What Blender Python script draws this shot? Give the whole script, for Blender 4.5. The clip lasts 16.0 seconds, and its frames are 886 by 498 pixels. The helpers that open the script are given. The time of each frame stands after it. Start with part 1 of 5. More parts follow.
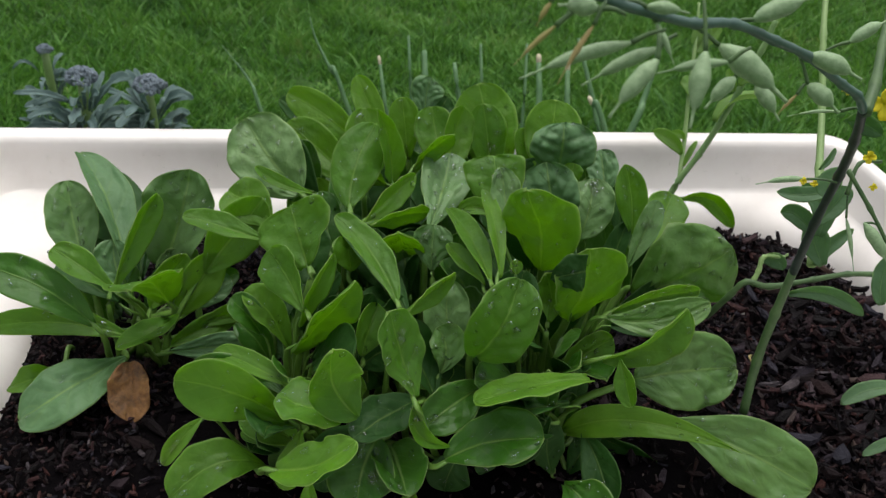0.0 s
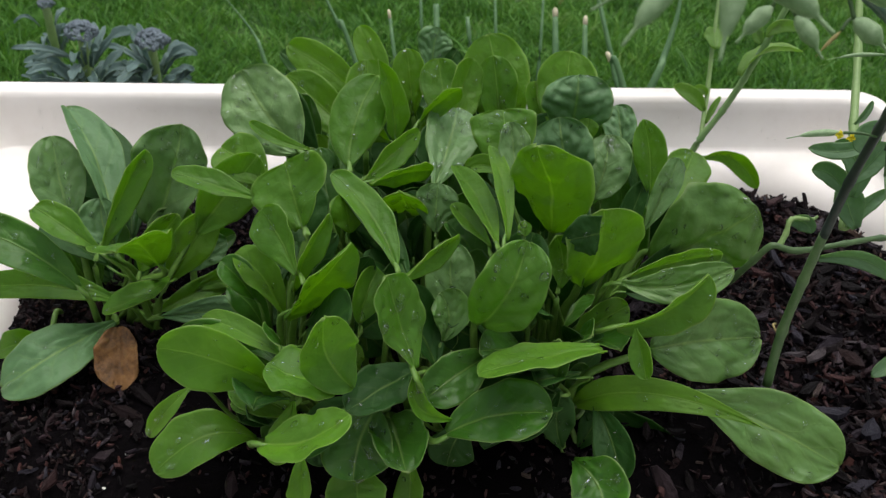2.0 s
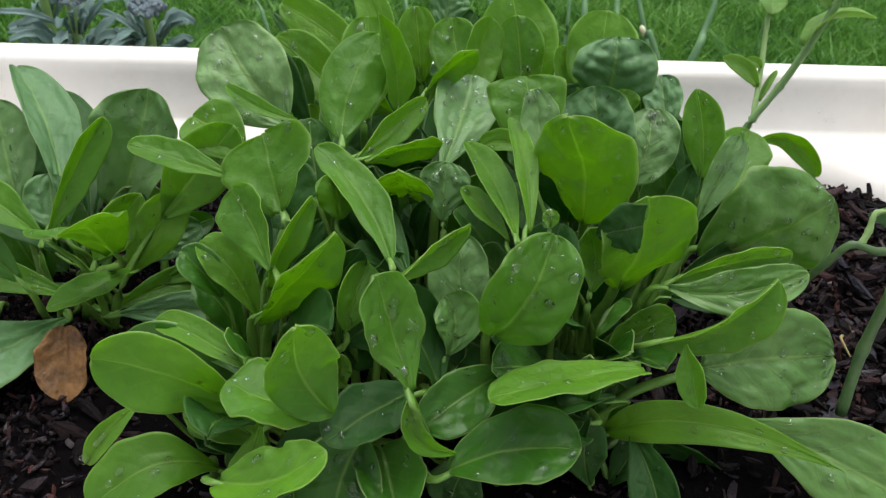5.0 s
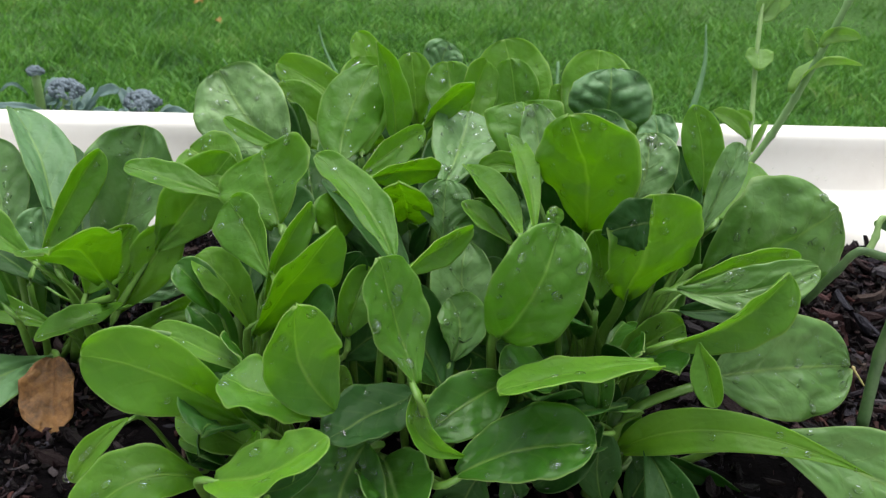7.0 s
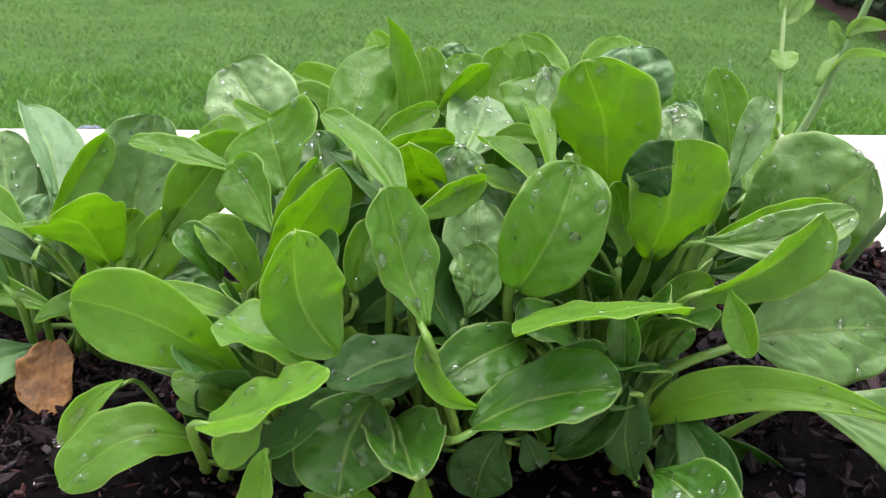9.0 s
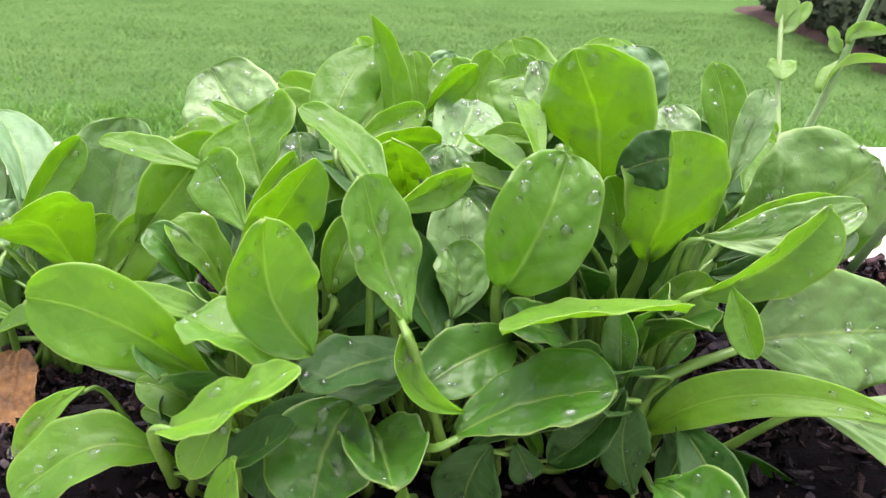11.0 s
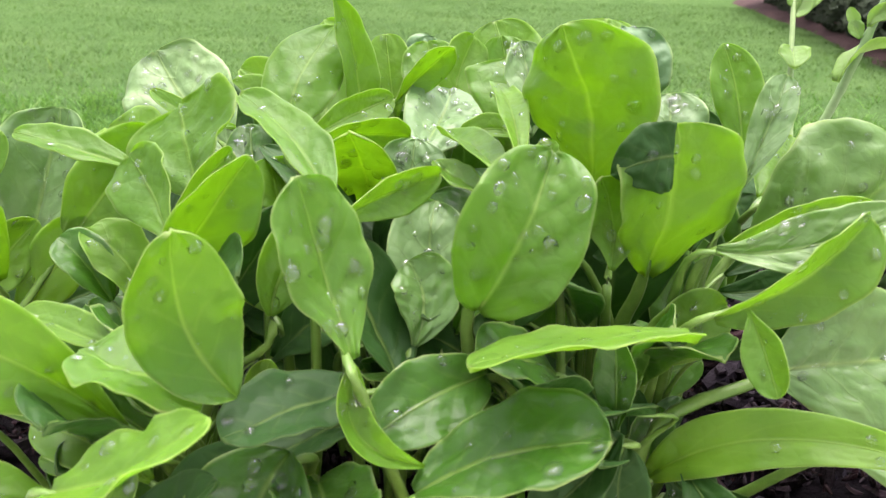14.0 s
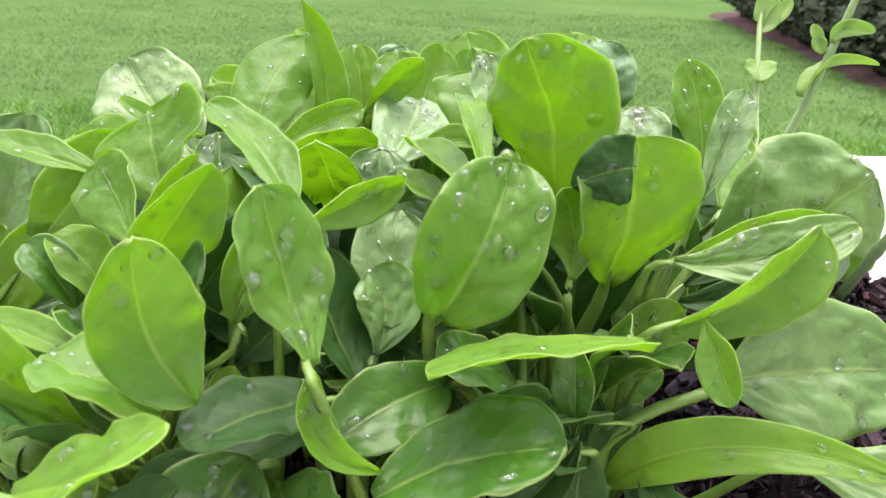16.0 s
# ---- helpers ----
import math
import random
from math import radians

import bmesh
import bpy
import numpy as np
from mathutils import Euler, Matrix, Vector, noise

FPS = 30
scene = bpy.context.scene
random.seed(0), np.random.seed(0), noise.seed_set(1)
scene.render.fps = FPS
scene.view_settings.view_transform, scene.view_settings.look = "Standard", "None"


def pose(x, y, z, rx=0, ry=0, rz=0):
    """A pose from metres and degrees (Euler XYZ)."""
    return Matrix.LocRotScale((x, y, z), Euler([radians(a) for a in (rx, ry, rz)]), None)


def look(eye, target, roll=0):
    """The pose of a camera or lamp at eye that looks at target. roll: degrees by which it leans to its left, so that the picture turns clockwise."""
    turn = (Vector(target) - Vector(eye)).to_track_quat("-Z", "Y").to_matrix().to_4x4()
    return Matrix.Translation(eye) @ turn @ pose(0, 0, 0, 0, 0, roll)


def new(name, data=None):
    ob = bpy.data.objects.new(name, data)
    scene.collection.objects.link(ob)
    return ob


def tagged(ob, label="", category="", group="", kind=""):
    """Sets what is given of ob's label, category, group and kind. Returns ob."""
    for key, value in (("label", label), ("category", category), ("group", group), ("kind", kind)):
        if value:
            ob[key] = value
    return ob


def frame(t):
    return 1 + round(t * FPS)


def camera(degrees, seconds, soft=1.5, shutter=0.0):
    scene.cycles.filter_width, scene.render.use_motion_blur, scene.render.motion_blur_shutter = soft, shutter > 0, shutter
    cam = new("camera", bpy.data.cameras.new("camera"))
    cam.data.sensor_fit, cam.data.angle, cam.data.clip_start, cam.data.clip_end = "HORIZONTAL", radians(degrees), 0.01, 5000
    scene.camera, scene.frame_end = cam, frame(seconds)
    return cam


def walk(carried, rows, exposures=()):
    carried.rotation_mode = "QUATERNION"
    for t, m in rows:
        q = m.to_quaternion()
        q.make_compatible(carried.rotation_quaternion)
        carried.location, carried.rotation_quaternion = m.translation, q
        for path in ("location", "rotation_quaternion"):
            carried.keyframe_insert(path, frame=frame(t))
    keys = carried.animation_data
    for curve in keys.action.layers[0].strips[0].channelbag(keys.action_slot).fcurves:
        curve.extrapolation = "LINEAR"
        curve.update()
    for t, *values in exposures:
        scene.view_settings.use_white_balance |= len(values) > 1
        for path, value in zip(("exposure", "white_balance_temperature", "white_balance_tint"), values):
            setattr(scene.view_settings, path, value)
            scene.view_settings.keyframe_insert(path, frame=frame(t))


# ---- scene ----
cam = camera(49.6, 16.0, soft=1.3)
cam.data.dof.use_dof = True
cam.data.dof.focus_distance = 0.57
cam.data.dof.aperture_fstop = 24.0
PATH = [
    (0, (0.0010, -0.0014, 0.5242), (0.0307, 0.8646, 0.0251), 4.03),
    (0.5, (0.0010, -0.0006, 0.5195), (0.0278, 0.8602, 0.0113), 3.86),
    (1, (0.0036, 0.0036, 0.5131), (0.0242, 0.8583, -0.0055), 3.72),
    (1.5, (0.0092, 0.0159, 0.5074), (0.0262, 0.8656, -0.0196), 3.73),
    (2, (0.0124, 0.0385, 0.4997), (0.0259, 0.8843, -0.0336), 3.72),
    (2.5, (0.0120, 0.0670, 0.4908), (0.0237, 0.9090, -0.0486), 3.70),
    (3, (0.0131, 0.1041, 0.4799), (0.0226, 0.9395, -0.0696), 3.74),
    (3.2, (0.0127, 0.1142, 0.4738), (0.0211, 0.9462, -0.0810), 3.80),
    (5.3, (0.0258, 0.1436, 0.4340), (0.0193, 0.9854, -0.1057), 4.09),
    (5.5, (0.0304, 0.1331, 0.4312), (0.0264, 0.9836, -0.0948), 4.13),
    (6, (0.0357, 0.1136, 0.4130), (0.0229, 0.9890, -0.0702), 3.10),
    (6.5, (0.0224, 0.1246, 0.3894), (0.0170, 1.0156, -0.0644), 3.25),
    (7, (0.0178, 0.1175, 0.3658), (0.0149, 1.0252, -0.0538), 3.28),
    (7.5, (0.0191, 0.1211, 0.3489), (0.0292, 1.0384, -0.0491), 3.17),
    (8, (0.0215, 0.1227, 0.3179), (0.0093, 1.0451, -0.0683), 2.05),
    (8.5, (0.0297, 0.1200, 0.3006), (0.0102, 1.0461, -0.0763), 1.22),
    (9, (0.0320, 0.1148, 0.2876), (-0.0095, 1.0570, -0.0449), 1.49),
    (9.5, (0.0386, 0.1285, 0.2699), (-0.0089, 1.0775, -0.0419), 1.70),
    (9.7, (0.0396, 0.1327, 0.2641), (-0.0062, 1.0828, -0.0445), 1.75),
    (11.8, (0.0367, 0.1405, 0.2606), (0.0012, 1.0949, -0.0358), 1.13),
    (12, (0.0376, 0.1502, 0.2626), (0.0043, 1.1037, -0.0370), 1.20),
    (12.5, (0.0431, 0.1685, 0.2570), (0.0052, 1.1209, -0.0455), 1.04),
    (13, (0.0446, 0.1914, 0.2481), (-0.0009, 1.1420, -0.0590), 0.95),
    (13.5, (0.0475, 0.2023, 0.2473), (0.0036, 1.1538, -0.0572), 1.19),
    (14, (0.0491, 0.2121, 0.2468), (0.0126, 1.1640, -0.0575), 1.48),
    (14.5, (0.0503, 0.2189, 0.2451), (0.0230, 1.1695, -0.0642), 1.58),
    (15, (0.0558, 0.2071, 0.2494), (0.0358, 1.1590, -0.0565), 1.72),
    (15.5, (0.0542, 0.2061, 0.2521), (0.0361, 1.1603, -0.0466), 1.81),
    (16, (0.0556, 0.2070, 0.2488), (0.0417, 1.1625, -0.0460), 2.33),
]
EXPOSURES = [(0.0, 0.36, 6500, 10), (1.8, 0.38, 6500, 10), (2.5, 0.58, 6500, 10), (3.0, 0.66, 6500, 10), (5.5, 0.88, 6400, 7), (7.0, 1.06, 6400, 6), (7.7, 1.25, 6420, 6), (9.0, 1.64, 6520, 18), (9.7, 1.88, 6520, 21), (12.0, 2.15, 6550, 27), (16.0, 2.16, 6550, 31)]
walk(cam, [(t, look(eye, target, roll)) for t, eye, target, roll in PATH], EXPOSURES)

# ---- light: an overcast sky, one wide soft sun ----
SUN_HEIGHT, SUN_TURN = 78.0, 12.0
world = bpy.data.worlds.new("overcast_sky")
scene.world = world
world.use_nodes = True
wn = world.node_tree.nodes
wl = world.node_tree.links
sky = wn.new("ShaderNodeTexSky")
sky.sky_type = "NISHITA"
sky.sun_disc = False
sky.sun_elevation = radians(SUN_HEIGHT)
sky.sun_rotation = radians(SUN_TURN)
sky.dust_density = 4.0
hsv = wn.new("ShaderNodeHueSaturation")
hsv.inputs["Saturation"].default_value = 0.25
wl.new(sky.outputs[0], hsv.inputs["Color"])
wl.new(hsv.outputs[0], wn["Background"].inputs["Color"])
wn["Background"].inputs["Strength"].default_value = 0.125
sun = bpy.data.lights.new("sun", "SUN")
sun.energy, sun.angle, sun.color = 1.15, radians(60), (1.0, 0.98, 0.95)
sun_ob = new("sun", sun)
az = radians(SUN_TURN)
away = Vector((math.sin(az) * math.cos(radians(SUN_HEIGHT)), math.cos(az) * math.cos(radians(SUN_HEIGHT)), math.sin(radians(SUN_HEIGHT))))
sun_ob.matrix_world = look(away * 30, (0, 0, 0))

from mathutils.bvhtree import BVHTree

rng = random.Random(7)
nrng = np.random.default_rng(7)


# ---- materials ----
class Nodes:
    """A node material and short ways to wire it."""

    def __init__(self, name):
        self.mat = bpy.data.materials.new(name)
        self.mat.use_nodes = True
        self.t = self.mat.node_tree
        self.p = self.t.nodes["Principled BSDF"]
        self.out = self.t.nodes["Material Output"]

    def n(self, kind, **inputs):
        node = self.t.nodes.new("ShaderNode" + kind)
        for key, value in inputs.items():
            self.put(node.inputs[int(key[1:]) if key[0] == "i" and key[1:].isdigit() else key.replace("_", " ")], value)
        return node

    def put(self, socket, value):
        if isinstance(value, bpy.types.NodeSocket):
            self.t.links.new(value, socket)
        else:
            socket.default_value = value

    def math(self, op, a, b=0.0, c=0.0, clamp=False):
        node = self.t.nodes.new("ShaderNodeMath")
        node.operation, node.use_clamp = op, clamp
        for s, v in zip(node.inputs, (a, b, c)):
            self.put(s, v)
        return node.outputs[0]

    def noise(self, scale, detail=3.0, rough=0.55, coord=None, distort=0.0):
        node = self.n("TexNoise", Scale=scale, Detail=detail, Roughness=rough, Distortion=distort)
        if coord is not None:
            self.put(node.inputs["Vector"], coord)
        return node.outputs["Fac"]

    def ramp(self, fac, stops):
        node = self.t.nodes.new("ShaderNodeValToRGB")
        el = node.color_ramp.elements
        while len(el) < len(stops):
            el.new(0.5)
        for e, (at, col) in zip(el, stops):
            e.position, e.color = at, (*col, 1) if len(col) == 3 else col
        self.put(node.inputs[0], fac)
        return node.outputs[0]

    def mix(self, fac, a, b, blend="MIX"):
        node = self.t.nodes.new("ShaderNodeMix")
        node.data_type, node.blend_type = "RGBA", blend
        for key, v in ((0, fac), (6, a), (7, b)):
            self.put(node.inputs[key], (*v, 1) if isinstance(v, tuple) and len(v) == 3 else v)
        return node.outputs[2]

    def bump(self, height, strength=0.3, distance=0.01, normal=None):
        node = self.n("Bump", Height=height, Strength=strength, Distance=distance)
        if normal is not None:
            self.put(node.inputs["Normal"], normal)
        return node.outputs[0]


def leaf_material(name, lit, deep, glow, blister, gloss=0.36, pale=0.34, shine=0.42, thin=0.46, margin=0.55):
    """Leaf tissue: veins from the blade's own UV, two scales of tone, light passing through."""
    m = Nodes(name)
    uv = m.n("UVMap").outputs[0]
    sep = m.n("SeparateXYZ", Vector=uv)
    u, v = sep.outputs[0], sep.outputs[1]
    info = m.n("ObjectInfo")
    co = m.n("TexCoord").outputs["Object"]
    side = m.math("ABSOLUTE", m.math("SUBTRACT", v, 0.5))
    wob = m.math("MULTIPLY", m.math("SUBTRACT", m.noise(60.0, 2.0, coord=co), 0.5), 0.10)
    rib = m.math("SMOOTH_MIN", m.math("DIVIDE", m.math("ADD", side, m.math("MULTIPLY", wob, 0.15)), m.math("SUBTRACT", 0.040, m.math("MULTIPLY", u, 0.026))), 1.0, 0.3)
    field = m.n("Attribute")
    field.attribute_name = "slant"
    lat = m.math("PINGPONG", m.math("ADD", m.math("ADD", field.outputs["Fac"], 0.5), wob), 0.5)
    lat_line = m.math("DIVIDE", lat, 0.12, clamp=True)
    fade = m.math("SUBTRACT", 1.0, m.math("MULTIPLY", side, 1.7), clamp=True)
    lat_line = m.math("SUBTRACT", 1.0, m.math("MULTIPLY", m.math("SUBTRACT", 1.0, lat_line), m.math("MULTIPLY", fade, 0.26)))
    vein = m.math("MINIMUM", rib, lat_line)
    cells = m.n("TexVoronoi", Scale=170.0, Vector=co)
    cells.feature = "DISTANCE_TO_EDGE"
    fine = m.math("MULTIPLY", cells.outputs[0], 3.0, clamp=True)
    tone = m.math("ADD", m.math("MULTIPLY", m.noise(35.0, 4.0, coord=co), 0.45), m.math("MULTIPLY", m.math("SUBTRACT", m.math("MULTIPLY", m.noise(17.0, 2.0, coord=co), 2.0), 0.45), 0.55), clamp=True)
    base = m.mix(m.math("MULTIPLY", m.math("ADD", tone, m.math("MULTIPLY", info.outputs["Random"], 0.6)), 0.62, clamp=True), deep, lit)
    base = m.mix(m.math("MULTIPLY", m.math("SUBTRACT", 1.0, vein), pale), base, (0.30, 0.42, 0.10))
    base = m.mix(m.math("MULTIPLY", m.math("SUBTRACT", 1.0, fine), 0.10), base, (0.02, 0.06, 0.01))
    rim = m.math("MAXIMUM", m.math("MULTIPLY", m.math("SUBTRACT", side, 0.475), 40.0, clamp=True), m.math("MULTIPLY", m.math("SUBTRACT", u, 0.985), 80.0, clamp=True))
    base = m.mix(m.math("MULTIPLY", rim, margin), base, (0.34, 0.46, 0.14))
    puff = m.n("TexVoronoi", Scale=105.0, Vector=co)
    puff.feature = "SMOOTH_F1"
    h = m.math("ADD", m.math("MULTIPLY", m.noise(45.0, 2.0, coord=co), blister * 0.22), m.math("MULTIPLY", rib, 0.10))
    h = m.math("SUBTRACT", h, m.math("MULTIPLY", puff.outputs["Distance"], blister * 0.9))
    h = m.math("ADD", h, m.math("MULTIPLY", m.math("POWER", m.math("MULTIPLY", lat, 2.0), 0.5), m.math("MULTIPLY", fade, 0.24 if blister > 0.55 else 0.06)))
    h = m.math("ADD", h, m.math("MULTIPLY", fine, 0.05))
    h = m.math("ADD", h, m.math("MULTIPLY", m.noise(110.0, 2.0, coord=co), 0.14 * blister))
    nor = m.bump(h, 0.8, 0.0036)
    m.put(m.p.inputs["Base Color"], base)
    m.put(m.p.inputs["Roughness"], m.math("ADD", m.math("MULTIPLY", m.noise(90.0, 3.0, coord=co), 0.25), gloss - 0.08))
    m.put(m.p.inputs["Normal"], nor)
    m.p.inputs["Specular IOR Level"].default_value = shine
    tr = m.n("BsdfTranslucent", Color=m.mix(m.math("MULTIPLY", m.math("SUBTRACT", 1.0, vein), 0.6), m.mix(tone, tuple(c * 0.72 for c in glow), tuple(min(1, c * 1.06) for c in glow)), tuple(min(1, c * 1.35) for c in glow)), Normal=nor)
    mx = m.n("MixShader", Fac=thin)
    m.t.links.new(m.p.outputs[0], mx.inputs[1])
    m.t.links.new(tr.outputs[0], mx.inputs[2])
    m.t.links.new(mx.outputs[0], m.out.inputs[0])
    return m.mat


def plain(name, low, high, scale=40.0, rough=0.5, bump=0.2, dist=0.002, spec=0.4, detail=4.0):
    """A surface of two tones broken by noise at two scales."""
    m = Nodes(name)
    co = m.n("TexCoord").outputs["Object"]
    a, b = m.noise(scale, detail, coord=co), m.noise(scale * 7, 3.0, coord=co)
    f = m.math("ADD", m.math("MULTIPLY", a, 0.7), m.math("MULTIPLY", b, 0.3))
    m.put(m.p.inputs["Base Color"], m.ramp(f, [(0.3, low), (0.72, high)]))
    m.put(m.p.inputs["Roughness"], m.math("ADD", m.math("MULTIPLY", a, 0.25), rough - 0.12))
    m.put(m.p.inputs["Normal"], m.bump(f, bump, dist))
    m.p.inputs["Specular IOR Level"].default_value = spec
    return m.mat


# Bright upper against dark lower greens: light and shade partly put into colour.
LEAF = [
    leaf_material("spinach_leaf_bright", (0.145, 0.290, 0.026), (0.045, 0.155, 0.016), (0.50, 0.82, 0.035), 0.50, 0.40, 0.52, 0.34, 0.47, 0.75),
    # Deeper green, with part of the lower leaves' shade in the colour.
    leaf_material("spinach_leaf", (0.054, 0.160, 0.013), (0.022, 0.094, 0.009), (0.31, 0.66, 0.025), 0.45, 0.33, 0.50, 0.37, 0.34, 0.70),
    # Blistered leaf; its pale base also holds the sky's whitish sheen.
    leaf_material("spinach_leaf_blistered", (0.215, 0.365, 0.120), (0.090, 0.215, 0.060), (0.36, 0.64, 0.08), 0.60, 0.46, 0.50, 0.62, 0.30),
    # Dark, barely translucent: the shade of low and inner leaves as colour.
    leaf_material("spinach_leaf_shaded", (0.028, 0.098, 0.013), (0.013, 0.058, 0.008), (0.13, 0.36, 0.025), 0.4, 0.50, 0.34, 0.25, 0.25, 0.15),
    # Crinkled leaf, base lightened to carry a bluish sky sheen.
    leaf_material("spinach_leaf_crinkled", (0.165, 0.310, 0.130), (0.095, 0.215, 0.085), (0.28, 0.56, 0.08), 0.7, 0.46, 0.60, 0.42, 0.30),
    leaf_material("spinach_leaf_broad", (0.115, 0.268, 0.024), (0.050, 0.160, 0.015), (0.40, 0.74, 0.03), 0.50, 0.36, 0.60, 0.42, 0.40, 0.5),
    # Quilted leaf with some grey sky sheen mixed into its base colour.
    leaf_material("spinach_leaf_quilt_sheen", (0.165, 0.310, 0.070), (0.070, 0.190, 0.034), (0.38, 0.69, 0.05), 0.60, 0.40, 0.55, 0.65, 0.34, 0.6),
]
STALK = plain("spinach_stalk", (0.065, 0.16, 0.018), (0.15, 0.27, 0.045), 60, 0.42, 0.15)


def water_material():
    m = Nodes("water_drop")
    glass = m.n("BsdfGlass", IOR=1.33, Roughness=0.03)
    clear = m.n("BsdfTransparent", Color=(0.99, 1.0, 0.98, 1))
    glint = m.n("BsdfGlossy", Roughness=0.05)
    body = m.n("MixShader", Fac=0.62)
    m.t.links.new(clear.outputs[0], body.inputs[1])
    m.t.links.new(glass.outputs[0], body.inputs[2])
    mx = m.n("MixShader", Fac=m.math("ADD", m.math("MULTIPLY", m.n("LayerWeight", Blend=0.35).outputs["Facing"], 0.12), 0.018))
    m.t.links.new(body.outputs[0], mx.inputs[1])
    m.t.links.new(glint.outputs[0], mx.inputs[2])
    m.t.links.new(mx.outputs[0], m.out.inputs[0])
    return m.mat


WATER = water_material()


def plastic_material():
    m = Nodes("white_plastic")
    co = m.n("TexCoord").outputs["Object"]
    f = m.noise(9.0, 5.0, coord=co)
    g = m.noise(120.0, 2.0, coord=co)
    m.put(m.p.inputs["Base Color"], m.ramp(m.math("ADD", m.math("MULTIPLY", f, 0.8), m.math("MULTIPLY", g, 0.2)), [(0.25, (0.78, 0.72, 0.665)), (0.55, (0.86, 0.81, 0.76)), (0.8, (0.88, 0.84, 0.80))]))
    m.put(m.p.inputs["Roughness"], m.math("ADD", m.math("MULTIPLY", f, 0.25), 0.22))
    m.put(m.p.inputs["Normal"], m.bump(f, 0.08, 0.004))
    return m.mat


PLASTIC = plastic_material()


def soil_material():
    m = Nodes("wet_soil")
    co = m.n("TexCoord").outputs["Object"]
    a, b, c = m.noise(70.0, 6.0, 0.7, co), m.noise(320.0, 3.0, 0.6, co), m.noise(12.0, 3.0, 0.5, co)
    f = m.math("ADD", m.math("MULTIPLY", a, 0.5), m.math("ADD", m.math("MULTIPLY", b, 0.25), m.math("MULTIPLY", c, 0.25)))
    m.put(m.p.inputs["Base Color"], m.ramp(f, [(0.32, (0.0010, 0.0008, 0.001)), (0.56, (0.0030, 0.0023, 0.0028)), (0.76, (0.012, 0.0080, 0.0090))]))
    m.put(m.p.inputs["Roughness"], m.math("ADD", m.math("MULTIPLY", a, 0.3), 0.70))
    m.put(m.p.inputs["Normal"], m.bump(f, 0.9, 0.006))
    m.p.inputs["Specular IOR Level"].default_value = 0.03
    return m.mat


def bark_material():
    m = Nodes("bark_chip")
    geo = m.n("NewGeometry")
    co = m.n("TexCoord").outputs["Object"]
    f = m.noise(180.0, 4.0, 0.7, co)
    info = m.n("ObjectInfo")
    tone = m.ramp(m.math("FRACT", m.math("ADD", geo.outputs["Random Per Island"], info.outputs["Random"])), [(0.0, (0.003, 0.0025, 0.003)), (0.36, (0.010, 0.006, 0.007)), (0.56, (0.030, 0.014, 0.014)), (0.74, (0.036, 0.035, 0.048)), (0.89, (0.085, 0.032, 0.026)), (0.96, (0.070, 0.067, 0.082)), (1.0, (0.13, 0.085, 0.065))])
    m.put(m.p.inputs["Base Color"], m.mix(m.math("MULTIPLY", f, 0.8), tone, (0.006, 0.005, 0.005)))
    m.put(m.p.inputs["Roughness"], m.math("ADD", m.math("MULTIPLY", f, 0.4), 0.45))
    m.put(m.p.inputs["Normal"], m.bump(f, 0.9, 0.003))
    m.p.inputs["Specular IOR Level"].default_value = 0.09
    return m.mat


def lawn_material():
    m = Nodes("lawn_ground")
    co = m.n("TexCoord").outputs["Object"]
    a, b, c = m.noise(2.2, 5.0, 0.65, co), m.noise(14.0, 5.0, 0.7, co), m.noise(0.35, 2.0, 0.5, co)
    f = m.math("ADD", m.math("MULTIPLY", a, 0.4), m.math("ADD", m.math("MULTIPLY", b, 0.35), m.math("MULTIPLY", c, 0.25)))
    m.put(m.p.inputs["Base Color"], m.ramp(f, [(0.34, (0.038, 0.088, 0.023)), (0.5, (0.060, 0.121, 0.035)), (0.66, (0.090, 0.158, 0.050))]))
    m.p.inputs["Roughness"].default_value = 0.95
    m.p.inputs["Specular IOR Level"].default_value = 0.0
    m.put(m.p.inputs["Normal"], m.bump(b, 1.0, 0.03))
    return m.mat


def grass_material(name, stops):
    m = Nodes(name)
    geo = m.n("NewGeometry")
    co = m.n("TexCoord").outputs["Object"]
    r = m.math("ADD", m.math("MULTIPLY", geo.outputs["Random Per Island"], 0.42), m.math("SUBTRACT", m.math("MULTIPLY", m.noise(4.0, 5.0, 0.7, co), 1.35), 0.31))
    col = m.ramp(r, stops)
    m.put(m.p.inputs["Base Color"], col)
    m.p.inputs["Roughness"].default_value = 0.55
    m.p.inputs["Specular IOR Level"].default_value = 0.25
    tr = m.n("BsdfTranslucent", Color=m.mix(0.5, col, (0.14, 0.32, 0.02)))
    mx = m.n("MixShader", Fac=0.35)
    m.t.links.new(m.p.outputs[0], mx.inputs[1])
    m.t.links.new(tr.outputs[0], mx.inputs[2])
    m.t.links.new(mx.outputs[0], m.out.inputs[0])
    return m.mat


# ---- building helpers ----
def link(name, verts, faces, material, parent=None, label="", uvs=None, smooth=True):
    me = bpy.data.meshes.new(name)
    me.from_pydata([tuple(map(float, v)) for v in verts], [], faces)
    if uvs is not None:
        lay = me.uv_layers.new(name="UVMap")
        loops = np.empty(len(me.loops), dtype=np.int32)
        me.loops.foreach_get("vertex_index", loops)
        field = np.asarray(uvs, dtype=np.float32)
        lay.data.foreach_set("uv", field[loops, :2].ravel())
        me.attributes.new("slant", "FLOAT", "POINT").data.foreach_set("value", field[:, 2].copy())
    if smooth:
        me.polygons.foreach_set("use_smooth", np.ones(len(me.polygons), dtype=bool))
    me.materials.append(material)
    me.update()
    ob = new(name, me)
    ob.parent = parent
    return tagged(ob, label)


